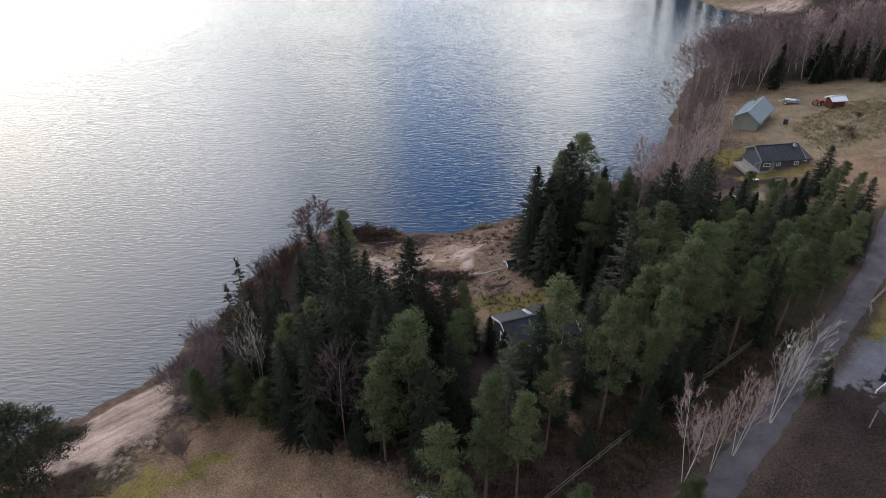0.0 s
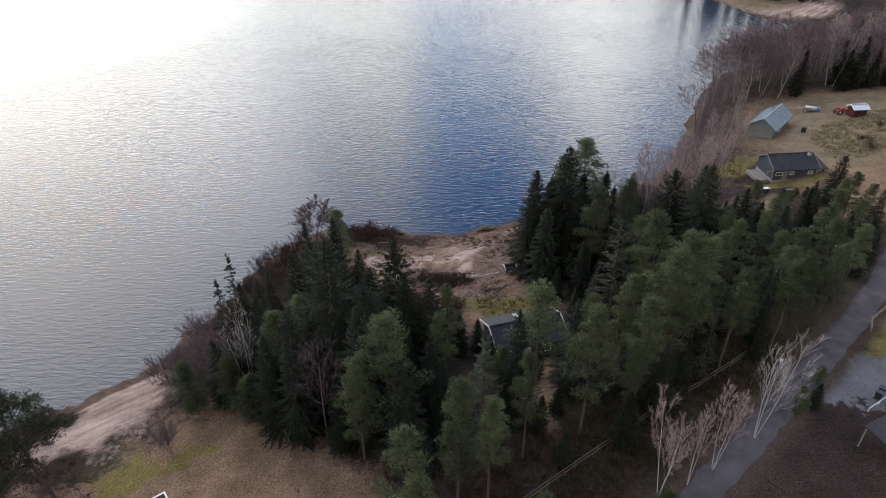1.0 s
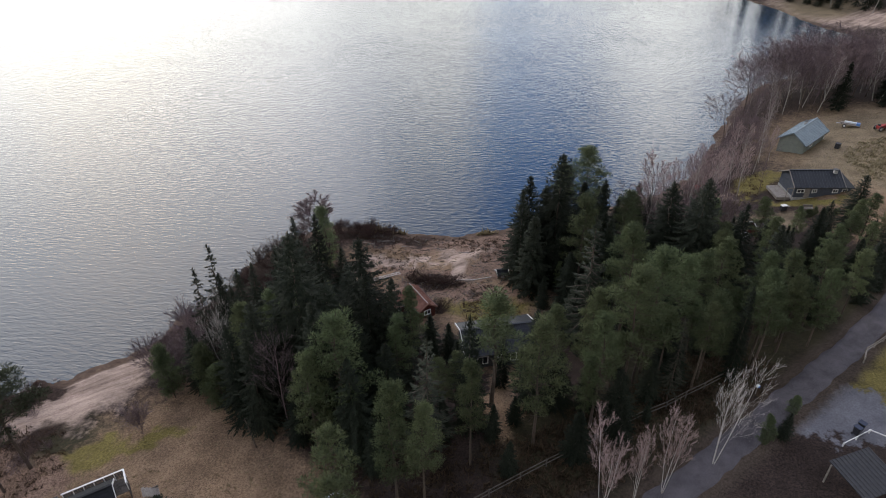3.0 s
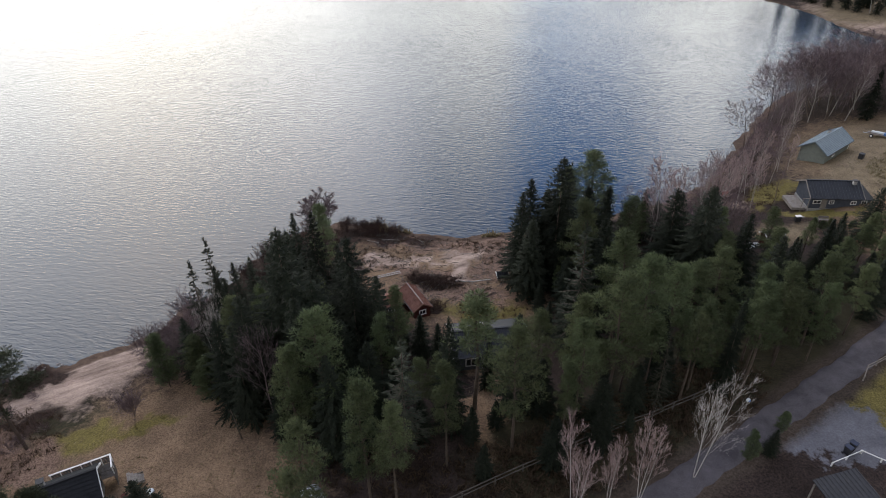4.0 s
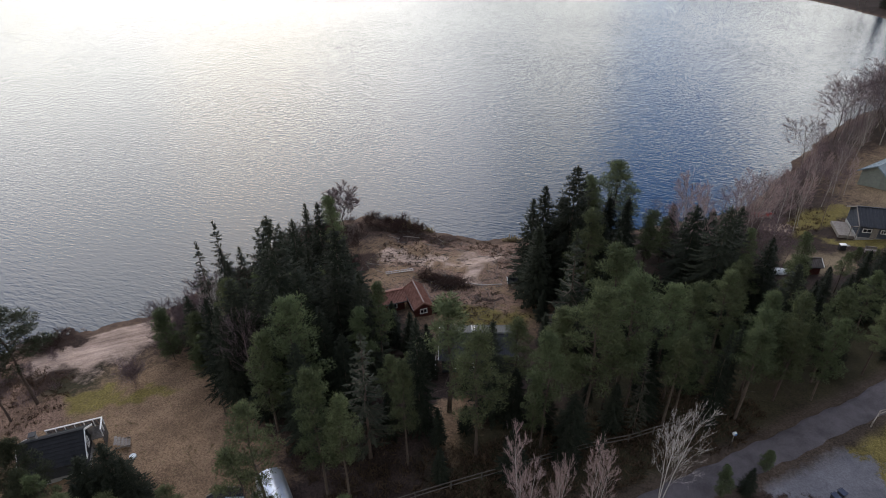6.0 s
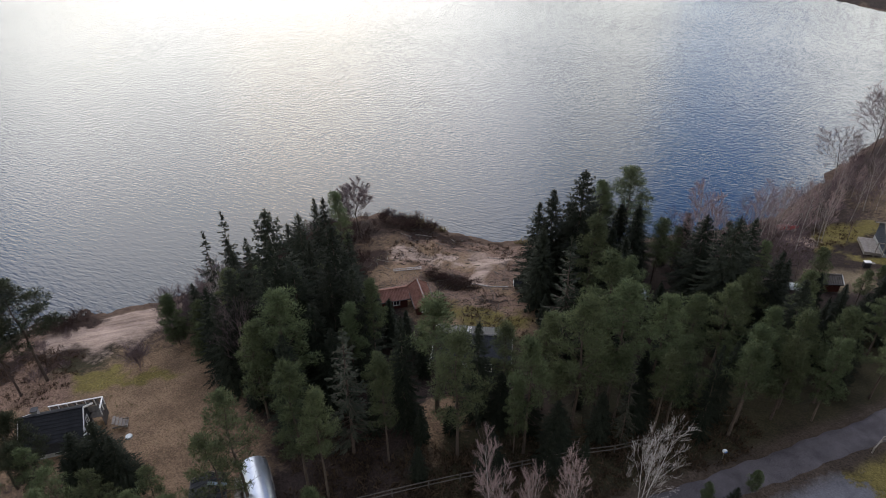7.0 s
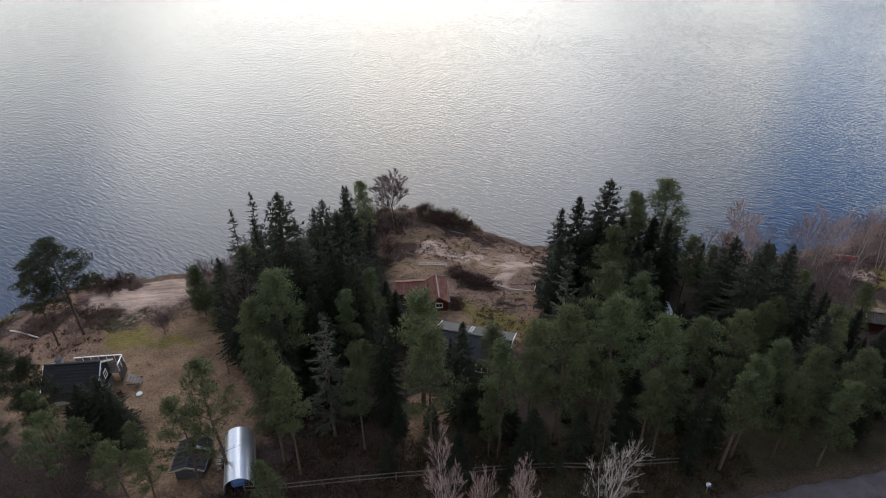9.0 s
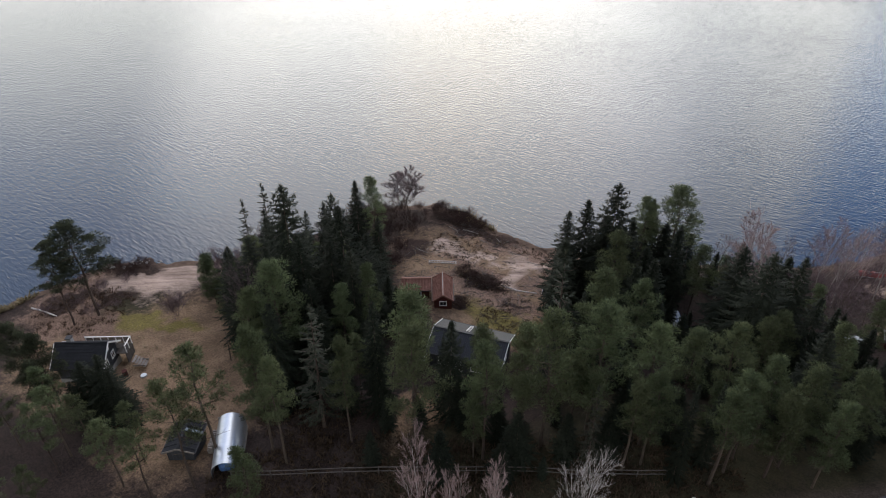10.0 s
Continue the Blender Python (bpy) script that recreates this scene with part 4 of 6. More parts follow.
grow("young_pine", 41.3, 51.6, 9.3, 0.9, 0)

# along the far shore
grow("alder", 53.2, 137.6, 11.4, 1.2, 0)
grow("bare", 37.2, 104.1, 10.6, 1.0, 0)
grow("plume", 31.4, 92.0, 18.4, 0.95, 0)
grow("plume", 34.3, 87.0, 18.8, 0.8, 1)
grow("plume", 39.5, 99.0, 16.2, 0.85, 0)
grow("plume", 41.8, 100.2, 15.7, 0.8, 1)
grow("plume", 46.0, 105.0, 14.5, 0.8, 0)
grow("spruce", 38.0, 87.0, 15.5, 0.9, 1)
grow("spruce", 62.6, 95.8, 13.3, 1.0, 0)

# pines and spruces round the cottage and the shelter
grow("shore_pine", -23.6, 25.2, 14.6, 0.85, 1)
grow("young_spruce", 25.6, 83.0, 6.4, 1.0, 1)
grow("shore_pine", -21.0, 26.2, 13.8, 0.8, 0)
grow("shore_pine", -18.6, 24.6, 12.8, 0.8, 1)
grow("sparse_pine", -17.2, 24.6, 13.0, 0.95, 1)
grow("sparse_pine", -12.4, 23.4, 14.0, 1.0, 0)
grow("sparse_pine", -8.8, 24.6, 14.2, 1.0, 1)
grow("sparse_pine", -0.3, 32.2, 19.8, 0.9, 0)
grow("sparse_pine", -4.3, 24.6, 14.2, 1.0, 0)
grow("sparse_pine", -1.2, 25.6, 14.5, 0.9, 1)
grow("sparse_pine", 0.9, 28.7, 19.0, 0.85, 1)
grow("pine", 10.1, 29.3, 17.1, 0.8, 1)
grow("spruce", -14.4, 29.2, 12.6, 1.1, 1)
grow("spruce", -16.2, 28.2, 11.6, 1.0, 2)
grow("spruce", -12.4, 29.4, 11.6, 1.0, 3)
grow("sparse_pine", -10.7, 21.6, 14.4, 0.9, 1)
grow("spruce", -15.8, 26.6, 10.0, 0.8, 0)

# birches along the lane
grow("lane_birch", 21.4, 37.0, 19.4, 0.62, 1)
grow("lane_birch", 24.4, 38.4, 18.0, 0.42, 0)
grow("lane_birch", 27.1, 40.1, 19.1, 0.5, 0)
grow("snag", 32.3, 44.1, 21.0, 0.55, 0)
grow("young_pine", 20.5, 33.5, 12.0, 0.8, 0)


def inside(x, y, poly):
    hit = False
    for i in range(len(poly)):
        (ax, ay), (bx, by) = poly[i - 1], poly[i]
        if (ay > y) != (by > y) and x < ax + (y - ay) / (by - ay) * (bx - ax):
            hit = not hit
    return hit


def wood(poly, count, gap, mix, tall, seed, low=0.0):
    """Fill a stretch of woodland; mix is a list of (kind, variants, width)."""
    rng = random.Random(seed)
    xs, ys = [p[0] for p in poly], [p[1] for p in poly]
    made = 0
    for _ in range(count * 60):
        if made >= count:
            return
        x, y = rng.uniform(min(xs), max(xs)), rng.uniform(min(ys), max(ys))
        if not inside(x, y, poly) or gz(x, y) < 0.25 + low:
            continue
        if any((x - a) ** 2 + (y - b) ** 2 < gap * gap for a, b in TAKEN):
            continue
        kind, variants, width = rng.choice(mix)
        TAKEN.append((x, y))
        plant(kind, x, y, rng.uniform(*tall) * (0.85 if kind in ("bush", "bare") else 1), width * rng.uniform(0.85, 1.15), rng.randrange(variants), LABELS[kind], CATEGORY[kind], "trees")
        made += 1


SPRUCY = [("spruce", 4, 0.9), ("spruce", 4, 0.8), ("spruce", 4, 0.8), ("pine", 5, 0.9)]
DARK = [("young_spruce", 2, 1.0), ("young_spruce", 2, 0.9)]
PINY = [("pine", 5, 1.0), ("pine", 5, 0.95), ("spruce", 4, 0.8)]
BAREWOOD = [("bare", 2, 1.1), ("birch", 2, 0.9), ("alder", 2, 1.0), ("alder", 2, 1.2)]
FRINGE = [("bare", 2, 0.8), ("birch", 2, 0.7), ("birch", 2, 0.6), ("bare", 2, 0.9)]
# the wood between the beach and the cabin
wood([(-24, 52), (-15, 46), (-8, 41), (-2, 41), (2, 50), (-4, 60), (-9, 65), (-13, 70), (-17, 70), (-21, 63)], 32, 2.5, SPRUCY, (8, 14), 11)
# between the house and the lane
wood([(-1, 40), (6, 36), (20, 42), (30, 50), (24, 56), (18, 52), (8, 50), (2, 48)], 12, 2.6, DARK, (3, 7), 12)
# the wood east of the clearing
# dark young spruces added between the pines, standing in for the shaded gaps
wood([(15, 73), (18, 62), (24, 54), (33, 54), (44, 62), (54, 70), (62, 78), (58, 86), (46, 90), (36, 92), (26, 97), (18, 92), (14, 84)], 56, 2.7, DARK + DARK + [("pine", 5, 0.9)], (5, 9.5), 13)
wood([(14, 74), (19, 64), (24, 66), (24, 88), (18, 92), (14, 84)], 12, 2.2, DARK, (9, 14), 14)
# leafless fringe along the far shore
wood([(28, 88), (36, 86), (46, 92), (48, 98), (40, 100), (30, 95)], 16, 2.2, [("young_spruce", 2, 1.2), ("bare", 2, 0.9), ("alder", 2, 0.8)], (6, 10), 23)
wood([(22, 97), (34, 103), (44, 113), (50, 126), (55, 142), (66, 165), (74, 162), (62, 138), (57, 122), (52, 110), (44, 98), (34, 92)], 36, 2.2, FRINGE, (8, 12), 15)
wood([(58, 150), (63, 160), (72, 172), (84, 180), (94, 176), (96, 168), (86, 158), (74, 151)], 62, 2.2, BAREWOOD, (12, 16), 16)
wood([(70, 174), (84, 185), (98, 197), (112, 208), (124, 206), (112, 190), (96, 180), (84, 180)], 40, 2.6, BAREWOOD, (6.5, 9.5), 21)
wood([(47, 106), (54, 108), (58, 122), (62, 134), (57, 136), (50, 122)], 9, 1.7, [("bare", 2, 0.8), ("birch", 2, 0.7), ("plume", 2, 0.6)], (7, 11), 22)
wood([(92, 160), (112, 150), (148, 150), (148, 196), (122, 200), (98, 178)], 50, 3.2, [("birch", 2, 1.0), ("plume", 2, 0.9), ("birch", 2, 1.1), ("alder", 2, 1.0), ("young_spruce", 2, 1.1)], (12, 16), 17)
wood([(74, 150), (90, 154), (108, 146), (110, 156), (92, 164), (78, 160)], 8, 3.0, [("young_spruce", 2, 1.0)], (9, 12), 18)
# slim trees behind the fence
wood([(22, 49), (32, 53.5), (40, 58.5), (46, 63), (44, 66), (34, 60), (24, 54)], 16, 2.0, [("high_pine", 1, 1.1), ("lichen_spruce", 1, 0.8), ("spruce", 4, 0.5), ("high_pine", 1, 1.0)], (8.5, 12.5), 27)
# pines round the tiny shed
TAKEN += [(46.2, 93.6), (49.6, 94.6), (48, 92), (49.0, 90.5)]
wood([(44, 85), (52, 80), (62, 83), (64, 89), (58, 91), (50, 90), (45, 90)], 14, 2.4, PINY, (6.5, 9.5), 26)
# dark scrub along the shore west of the point
wood([(-32, 66), (-28, 63), (-23, 72), (-23, 84), (-27, 84), (-29.5, 77)], 20, 1.0, [("dark_bush", 2, 1.1)], (1.0, 2.2), 39, -0.1)
# scrub under the fringe
wood([(26, 100), (36, 106), (46, 117), (52, 132), (58, 148), (64, 146), (58, 128), (50, 112), (40, 100)], 40, 1.5, [("bush", 2, 1.3), ("bush", 2, 1.0)], (1.2, 2.4), 25)
# tall leafless grove behind the green house
wood([(84, 160), (100, 152), (122, 156), (122, 178), (100, 182), (86, 172)], 30, 2.4, [("alder", 2, 1.0), ("birch", 2, 0.9), ("plume", 2, 0.8), ("alder", 2, 0.9)], (14, 18), 28)
wood([(42, 113), (48, 122), (53, 134), (57, 132), (52, 120), (46, 112)], 10, 2.0, [("alder", 2, 0.9)], (5, 8), 29)
# across the bay
wood([(108, 252), (118, 238), (150, 240), (160, 330), (60, 350), (20, 350), (62, 312), (86, 288)], 18, 4.0, BAREWOOD + [("pine", 5, 1.0)], (13, 17), 19)
wood([(88, 290), (100, 276), (112, 262), (122, 250), (132, 252), (122, 274), (104, 292), (92, 300)], 30, 2.6, [("spruce", 4, 0.6), ("spruce", 4, 0.55), ("birch", 2, 0.8), ("spruce", 4, 0.6)], (15, 20), 24)
# by the cottage
wood([(-32, 24), (-20, 14), (2, 16), (-2, 27), (-12, 29), (-22, 29)], 7, 3.2, [("sparse_pine", 2, 0.9)], (7, 9), 20)
# shrubs by the beach, on the point and along the field's edge
wood([(-33.5, 55), (-28, 50.5), (-24, 53), (-25, 62), (-29, 66), (-31, 64)], 13, 0.9, [("bush", 2, 1.0)], (2.5, 4.6), 31, -0.1)
wood([(-30, 80), (-22, 72), (-16, 74), (-16, 82), (-20, 90), (-26, 86)], 18, 0.9, [("dark_bush", 2, 1.0)], (1.0, 2.2), 32, -0.1)
wood([(-20, 91), (-18, 87), (-10, 87.5), (-7, 90), (-8, 91.3), (-14, 92)], 28, 0.8, [("dark_bush", 2, 1.1)], (0.9, 1.4), 33, -0.1)
wood([(-50, 34), (-40, 30), (-34, 38), (-44, 49), (-48, 44)], 14, 0.9, [("bush", 2, 1.0)], (0.8, 2.0), 34, -0.1)
wood([(-4, 75.4), (4.4, 75.6), (4.4, 77.2), (-3, 77)], 26, 0.6, [("dark_bush", 2, 1.4)], (0.45, 0.9), 36, -0.1)
wood([(-47.5, 44), (-45, 50), (-41.5, 50.2), (-41, 46.5), (-43, 43)], 18, 0.8, [("dark_bush", 2, 1.2)], (0.5, 1.1), 40, -0.1)
wood([(74, 112), (96, 116), (98, 130), (82, 127)], 14, 0.9, [("dark_bush", 2, 1.0)], (0.6, 1.5), 38, -0.1)
wood([(0, 68), (3, 68), (3, 70), (0, 70)], 12, 0.5, [("dark_bush", 2, 1.4)], (0.45, 0.9), 37, -0.1)
wood([(-14, 76), (-9, 66), (-15, 66), (-18, 74)], 7, 0.9, [("dark_bush", 2, 1.0)], (1.2, 2.6), 35, -0.1)


# ---- buildings ----
def part(name, bm, mat, parent, label=""):
    me = bpy.data.meshes.new(name)
    bm.to_mesh(me)
    bm.free()
    me.materials.append(mat)
    ob = new(name, me)
    ob.parent = parent
    return tagged(ob, label) if label else ob


def boxes(*items, bevel=0.0):
    """A bmesh of boxes (cx, cy, cz, sx, sy, sz, turn about z, tilt about x)."""
    bm = bmesh.new()
    for it in items:
        cx, cy, cz, sx, sy, sz = it[:6]
        m = pose(cx, cy, cz, it[7] if len(it) > 7 else 0, 0, it[6] if len(it) > 6 else 0) @ Matrix.Diagonal((sx, sy, sz, 1))
        bmesh.ops.create_cube(bm, size=1, matrix=m)
    if bevel:
        bmesh.ops.bevel(bm, geom=bm.edges[:], offset=bevel, segments=1, affect="EDGES")
    return bm


def thing(name, x, y, z, turn, label, category, group=""):
    root = new(name)
    root.matrix_basis = pose(x, y, z, 0, 0, turn)
    return tagged(root, label, category, group)


def window(root, x, y, z, w, h, turn, cross=True):
    """A casement in a wall; turn 0 faces -y."""
    m = pose(x, y, z, 0, 0, turn)
    f = boxes((0, -0.03, h / 2 + 0.04, w + 0.2, 0.08, 0.1), (0, -0.03, -h / 2 - 0.04, w + 0.24, 0.1, 0.08), (-w / 2 - 0.05, -0.03, 0, 0.1, 0.08, h + 0.02), (w / 2 + 0.05, -0.03, 0, 0.1, 0.08, h + 0.02),
              *([(0, -0.03, 0, 0.06, 0.06, h)] if cross else []))
    f.transform(m)
    g = boxes((0, 0.0, 0, w, 0.03, h))
    g.transform(m)
    holder = part("window", f, M_WHITE, root, "white window frame")
    part("pane", g, M_GLASS, holder)


def gable_walls(L, W, h, rise):
    """A solid gabled body, its ridge along x."""
    bm = bmesh.new()
    ends = []
    for x in (-L / 2, L / 2):
        ends.append([bm.verts.new(p) for p in ((x, -W / 2, -0.6), (x, W / 2, -0.6), (x, W / 2, h), (x, 0, h + rise), (x, -W / 2, h))])
    bm.faces.new(ends[0][::-1])
    bm.faces.new(ends[1])
    for i in range(5):
        bm.faces.new((ends[0][i], ends[0][(i + 1) % 5], ends[1][(i + 1) % 5], ends[1][i]))
    bmesh.ops.recalc_face_normals(bm, faces=bm.faces[:])
    return bm


def profiled(points, depth, along_x, m, thick=0.1):
    """One sheet whose top follows (u, w) points and which runs depth metres down the slope or along it."""
    bm = bmesh.new()

    def vert(u, v, w):
        return bm.verts.new(m @ Vector((u, -v, w) if along_x else (v, -u, w)))

    ends = (0, depth) if along_x else (-depth / 2, depth / 2)
    top = [[vert(u, e, w) for u, w in points] for e in ends]
    low = [[vert(u, e, -thick) for u, w in points] for e in ends]
    for i in range(len(points) - 1):
        bm.faces.new((top[0][i], top[0][i + 1], top[1][i + 1], top[1][i]))
        bm.faces.new((low[0][i], low[1][i], low[1][i + 1], low[0][i + 1]))
        for q in (0, 1):
            bm.faces.new((top[q][i], low[q][i], low[q][i + 1], top[q][i + 1]))
    for i in (0, -1):
        bm.faces.new((top[0][i], top[1][i], low[1][i], low[0][i]))
    bmesh.ops.recalc_face_normals(bm, faces=bm.faces[:])
    return bm


def slope_pose(run, drop, side, top):
    a = math.degrees(math.atan2(drop, run))
    return pose(0, 0, top, 0, 0, 0 if side < 0 else 180) @ pose(0, 0, 0, a, 0, 0)


def roof_slope(L, run, drop, side, top, ribs, rib_h=0.05):
    """One roof slope from the ridge at (y 0, z top) down on that side, of ribbed sheet."""
    n = max(2, int(L / ribs))
    pts = []
    for i in range(n):
        x = -L / 2 + L * i / n
        w = L / n
        pts += [(x, 0.0), (x + w * 0.55, 0.0), (x + w * 0.65, rib_h), (x + w * 0.85, rib_h), (x + w * 0.95, 0.0)]
    pts.append((L / 2, 0.0))
    return profiled(pts, math.hypot(run, drop), True, slope_pose(run, drop, side, top))


def tiled_slope(L, run, drop, side, top):
    """One slope of overlapping tile courses."""
    length = math.hypot(run, drop)
    rows = int(length / 0.36)
    pts = []
    for r in range(rows):
        pts += [(r * length / rows + 0.002, 0.02), ((r + 1) * length / rows, 0.065)]
    return profiled(pts, L, False, slope_pose(run, drop, side, top))


def boarding(root, L, W, h, mat, step=0.3):
    """Upright cover strips over the wall boards, one part a wall."""
    for sy in (-1, 1):
        n = int(L / step)
        part("cladding", boxes(*[(-L / 2 + L * (i + 0.5) / n, sy * (W / 2 + 0.012), h / 2 - 0.1, 0.05, 0.03, h + 0.1) for i in range(n)]), mat, root)
    for sx in (-1, 1):
        n = int(W / step)
        part("cladding", boxes(*[(sx * (L / 2 + 0.012), -W / 2 + W * (i + 0.5) / n, h / 2 - 0.1, 0.03, 0.05, h + 0.1) for i in range(n)]), mat, root)


def gabled_house(name, x, y, z, turn, L, W, h, rise, wall, roof, label, category, over=0.4, ribs=0.3, tiles=False, verge=M_WHITE):
    root = thing(name, x, y, z, turn, label, category)
    part("wall", gable_walls(L, W, h, rise), wall, root)
    boarding(root, L, W, h, wall)
    slope = rise / (W / 2)
    run = W / 2 + over
    drop = run * slope
    for side in (-1, 1):
        if tiles:
            bm = tiled_slope(L + 2 * over, run, drop, side, h + rise + 0.08)
        else:
            bm = roof_slope(L + 2 * over, run, drop, side, h + rise + 0.08, ribs)
        part("roof_slope", bm, roof, root)
        a = math.degrees(math.atan2(drop, run))
        for sx in (-1, 1):
            b = bmesh.new()
            m = pose(0, 0, h + rise + 0.07, 0, 0, 0 if side < 0 else 180) @ pose(0, 0, 0, a, 0, 0)
            ln = math.hypot(run, drop)
            bmesh.ops.create_cube(b, size=1, matrix=m @ pose(sx * (L / 2 + over + 0.02), -ln / 2, 0) @ Matrix.Diagonal((0.06, ln, 0.2, 1)))
            part("verge_board", b, verge, root)
        part("gutter", boxes((0, side * (run + 0.05), h + rise - drop + 0.02, L + 2 * over, 0.1, 0.1)), M_BLACK, root)
    part("ridge_cap", boxes((0, 0, h + rise + 0.17, L + 2 * over, 0.26, 0.06), bevel=0.015), roof, root)
    return root


def chimney(root, x, y, z, w=0.5, h=0.9):
    c = part("chimney", boxes((x, y, z + h / 2, w, w, h), bevel=0.02), M_CONCRETE, root)
    part("cap", boxes((x, y, z + h + 0.04, w + 0.14, w + 0.14, 0.08)), M_BLACK, c)


def dark_cottage():
    root = gabled_house("house", 10.7, 59.3, gz(10.7, 58) - 0.1, 19.0, 8.2, 5.3, 2.7, 1.15, M_DARKWALL, M_DARKROOF,
                        "dark grey one-storey house with a corrugated metal roof", "house", 0.4, 0.22)
    part("door", boxes((-0.6, -2.68, 1.0, 0.95, 0.06, 2.0), bevel=0.02), M_WHITE, root, "white front door")
    window(root, -2.4, -2.67, 1.5, 1.1, 1.0, 0)
    window(root, 1.6, -2.67, 1.5, 1.3, 1.0, 0)
    window(root, 4.12, 0.2, 1.5, 1.1, 1.0, 90)
    window(root, -4.12, 0.0, 1.5, 1.1, 1.0, -90)
    part("roof_ladder", boxes(*[(-0.5 + dx, 1.35, 3.55, 0.05, 2.1, 0.05, 0, -22) for dx in (-0.18, 0.18)], *[(-0.5, 0.5 + 0.4 * i, 3.92 - 0.165 * i, 0.4, 0.05, 0.05) for i in range(5)]), M_WHITE, root, "white roof ladder")
    part("porch_step", boxes((-0.6, -3.3, 0.02, 1.8, 1.2, 0.3), bevel=0.02), M_GREYWOOD, root)
    part("railing", boxes((-4.9, -1.5, 0.9, 0.07, 3.4, 0.07), *[(-4.9, -3.1 + 0.8 * i, 0.4, 0.07, 0.07, 1.0) for i in range(5)]), M_WHITE, root, "white handrail by the path")


def red_cabin():
    z = gz(-0.6, 68.3)
    root = gabled_house("cabin", -0.55, 68.3, z, 129.4, 4.7, 2.3, 1.9, 0.75, M_REDWALL, M_REDROOF, "small red boarded cabin with a rusty red roof", "cabin", 0.25, 0.2, verge=M_REDROOF)
    part("ridge_strip", boxes((0, 0, 2.88, 5.2, 0.07, 0.04)), M_CONCRETE, root, "pale strip along the ridge")
    window(root, -2.37, 0.0, 1.25, 0.8, 0.6, -90)
    wing = gabled_house("cabin_wing", -4.3, 67.2, z - 0.1, 39.0, 3.4, 2.6, 1.9, 0.7, M_REDWALL, M_REDROOF, "red boarded wing of a small cabin, rusty roof", "cabin", 0.3, 0.2, verge=M_REDROOF)
    window(wing, 0.2, -1.32, 1.2, 0.75, 0.65, 0)


def blue_house():
    z = gz(59.3, 106.3) - 0.1
    root = gabled_house("house", 61.0, 109.25, z, 8.0, 7.8, 5.6, 2.6, 1.5, M_BLUEWALL, M_DARKROOF, "slate-blue wooden house with a dark roof", "house", 0.4, 0.5, verge=M_GREYWOOD)
    for x, w in ((-2.9, 1.1), (-0.6, 0.6), (2.9, 0.7)):
        window(root, x, -2.82, 1.6, w, 0.5, 0)
    part("door", boxes((-1.75, -2.83, 1.2, 0.9, 0.06, 1.9)), M_GREYWOOD, root, "pale entrance door")
    part("foundation", boxes((0, 0, 0.1, 7.9, 5.7, 0.6)), M_CONCRETE, root)
    part("lean_to", boxes((4.9, 0.1, 0.95, 2.0, 4.6, 2.5)), M_BLUEWALL, root)
    window(root, 4.9, -2.23, 1.4, 0.7, 0.5, 0)
    b = bmesh.new()
    corners = [Vector(p) for p in ((4.32, 0.0, 4.12), (4.32, -3.2, 2.42), (6.2, -2.75, 2.15), (6.2, 2.75, 2.15), (4.32, 3.2, 2.42))]
    top = [b.verts.new(p) for p in corners]
    low = [b.verts.new(p - Vector((0, 0, 0.14))) for p in corners]
    for k in range(1, 4):
        b.faces.new((top[0], top[k], top[k + 1]))
        b.faces.new((low[0], low[k + 1], low[k]))
    for k in range(5):
        b.faces.new((top[k], low[k], low[(k + 1) % 5], top[(k + 1) % 5]))
    bmesh.ops.recalc_face_normals(b, faces=b.faces[:])
    part("lean_to_roof", b, M_DARKROOF, root)
    part("terrace", boxes((-5.3, -0.3, 0.0, 2.2, 4.4, 0.5)), M_GREYWOOD, root, "grey paved terrace")
    chimney(root, 3.2, -0.7, 3.9, 0.55, 0.7)
    part("awning_post", boxes((-4.2, -2.9, 1.0, 0.1, 0.1, 2.4), (-5.2, -2.9, 1.0, 0.1, 0.1, 2.4), (-4.7, -2.9, 2.2, 1.2, 0.1, 0.1)), M_GREYWOOD, root)


def green_house():
    z = gz(68, 130) - 0.1
    root = gabled_house("house", 66.0, 130.7, z, 51.5, 10.2, 4.8, 2.4, 1.6, M_GREENWALL, M_GREENROOF, "pale green house with a blue-green sheet roof", "house", 0.5, 0.4, verge=M_GREENROOF)
    window(root, -1.5, -2.42, 1.3, 0.9, 0.8, 0)
    part("door", boxes((-5.12, 0, 1.05, 0.06, 2.4, 2.1)), M_GREENWALL, root, "wide pale green garage door")
    for y in (-2.3, 2.3):
        part("carport_post", boxes((5.5, y, 1.0, 0.12, 0.12, 2.6)), M_WHITE, root)
    chimney(root, 1.4, 0.5, 3.7, 0.5, 0.8)


def red_shed():
    root = gabled_house("shed", 85.3, 134.9, gz(85.3, 134.9), 8, 2.9, 2.3, 1.8, 0.6, M_REDWALL, M_STEEL, "red wooden shed with a pale metal roof", "shed", 0.3, 0.3, verge=M_WHITE)
    part("door", boxes((0, -1.18, 0.85, 1.2, 0.05, 1.6)), M_REDWALL, root)


def well_house():
    root = gabled_house("well_house", 9.9, 79.2, gz(9.9, 79.2), 20, 1.4, 1.1, 0.8, 0.35, M_GREYWOOD, M_DARKROOF, "small grey wooden well house with pitched roof", "well house", 0.18, 0.3, verge=M_WHITE)
    part("hatch", boxes((0, -0.57, 0.4, 0.6, 0.04, 0.6)), M_WHITE, root)


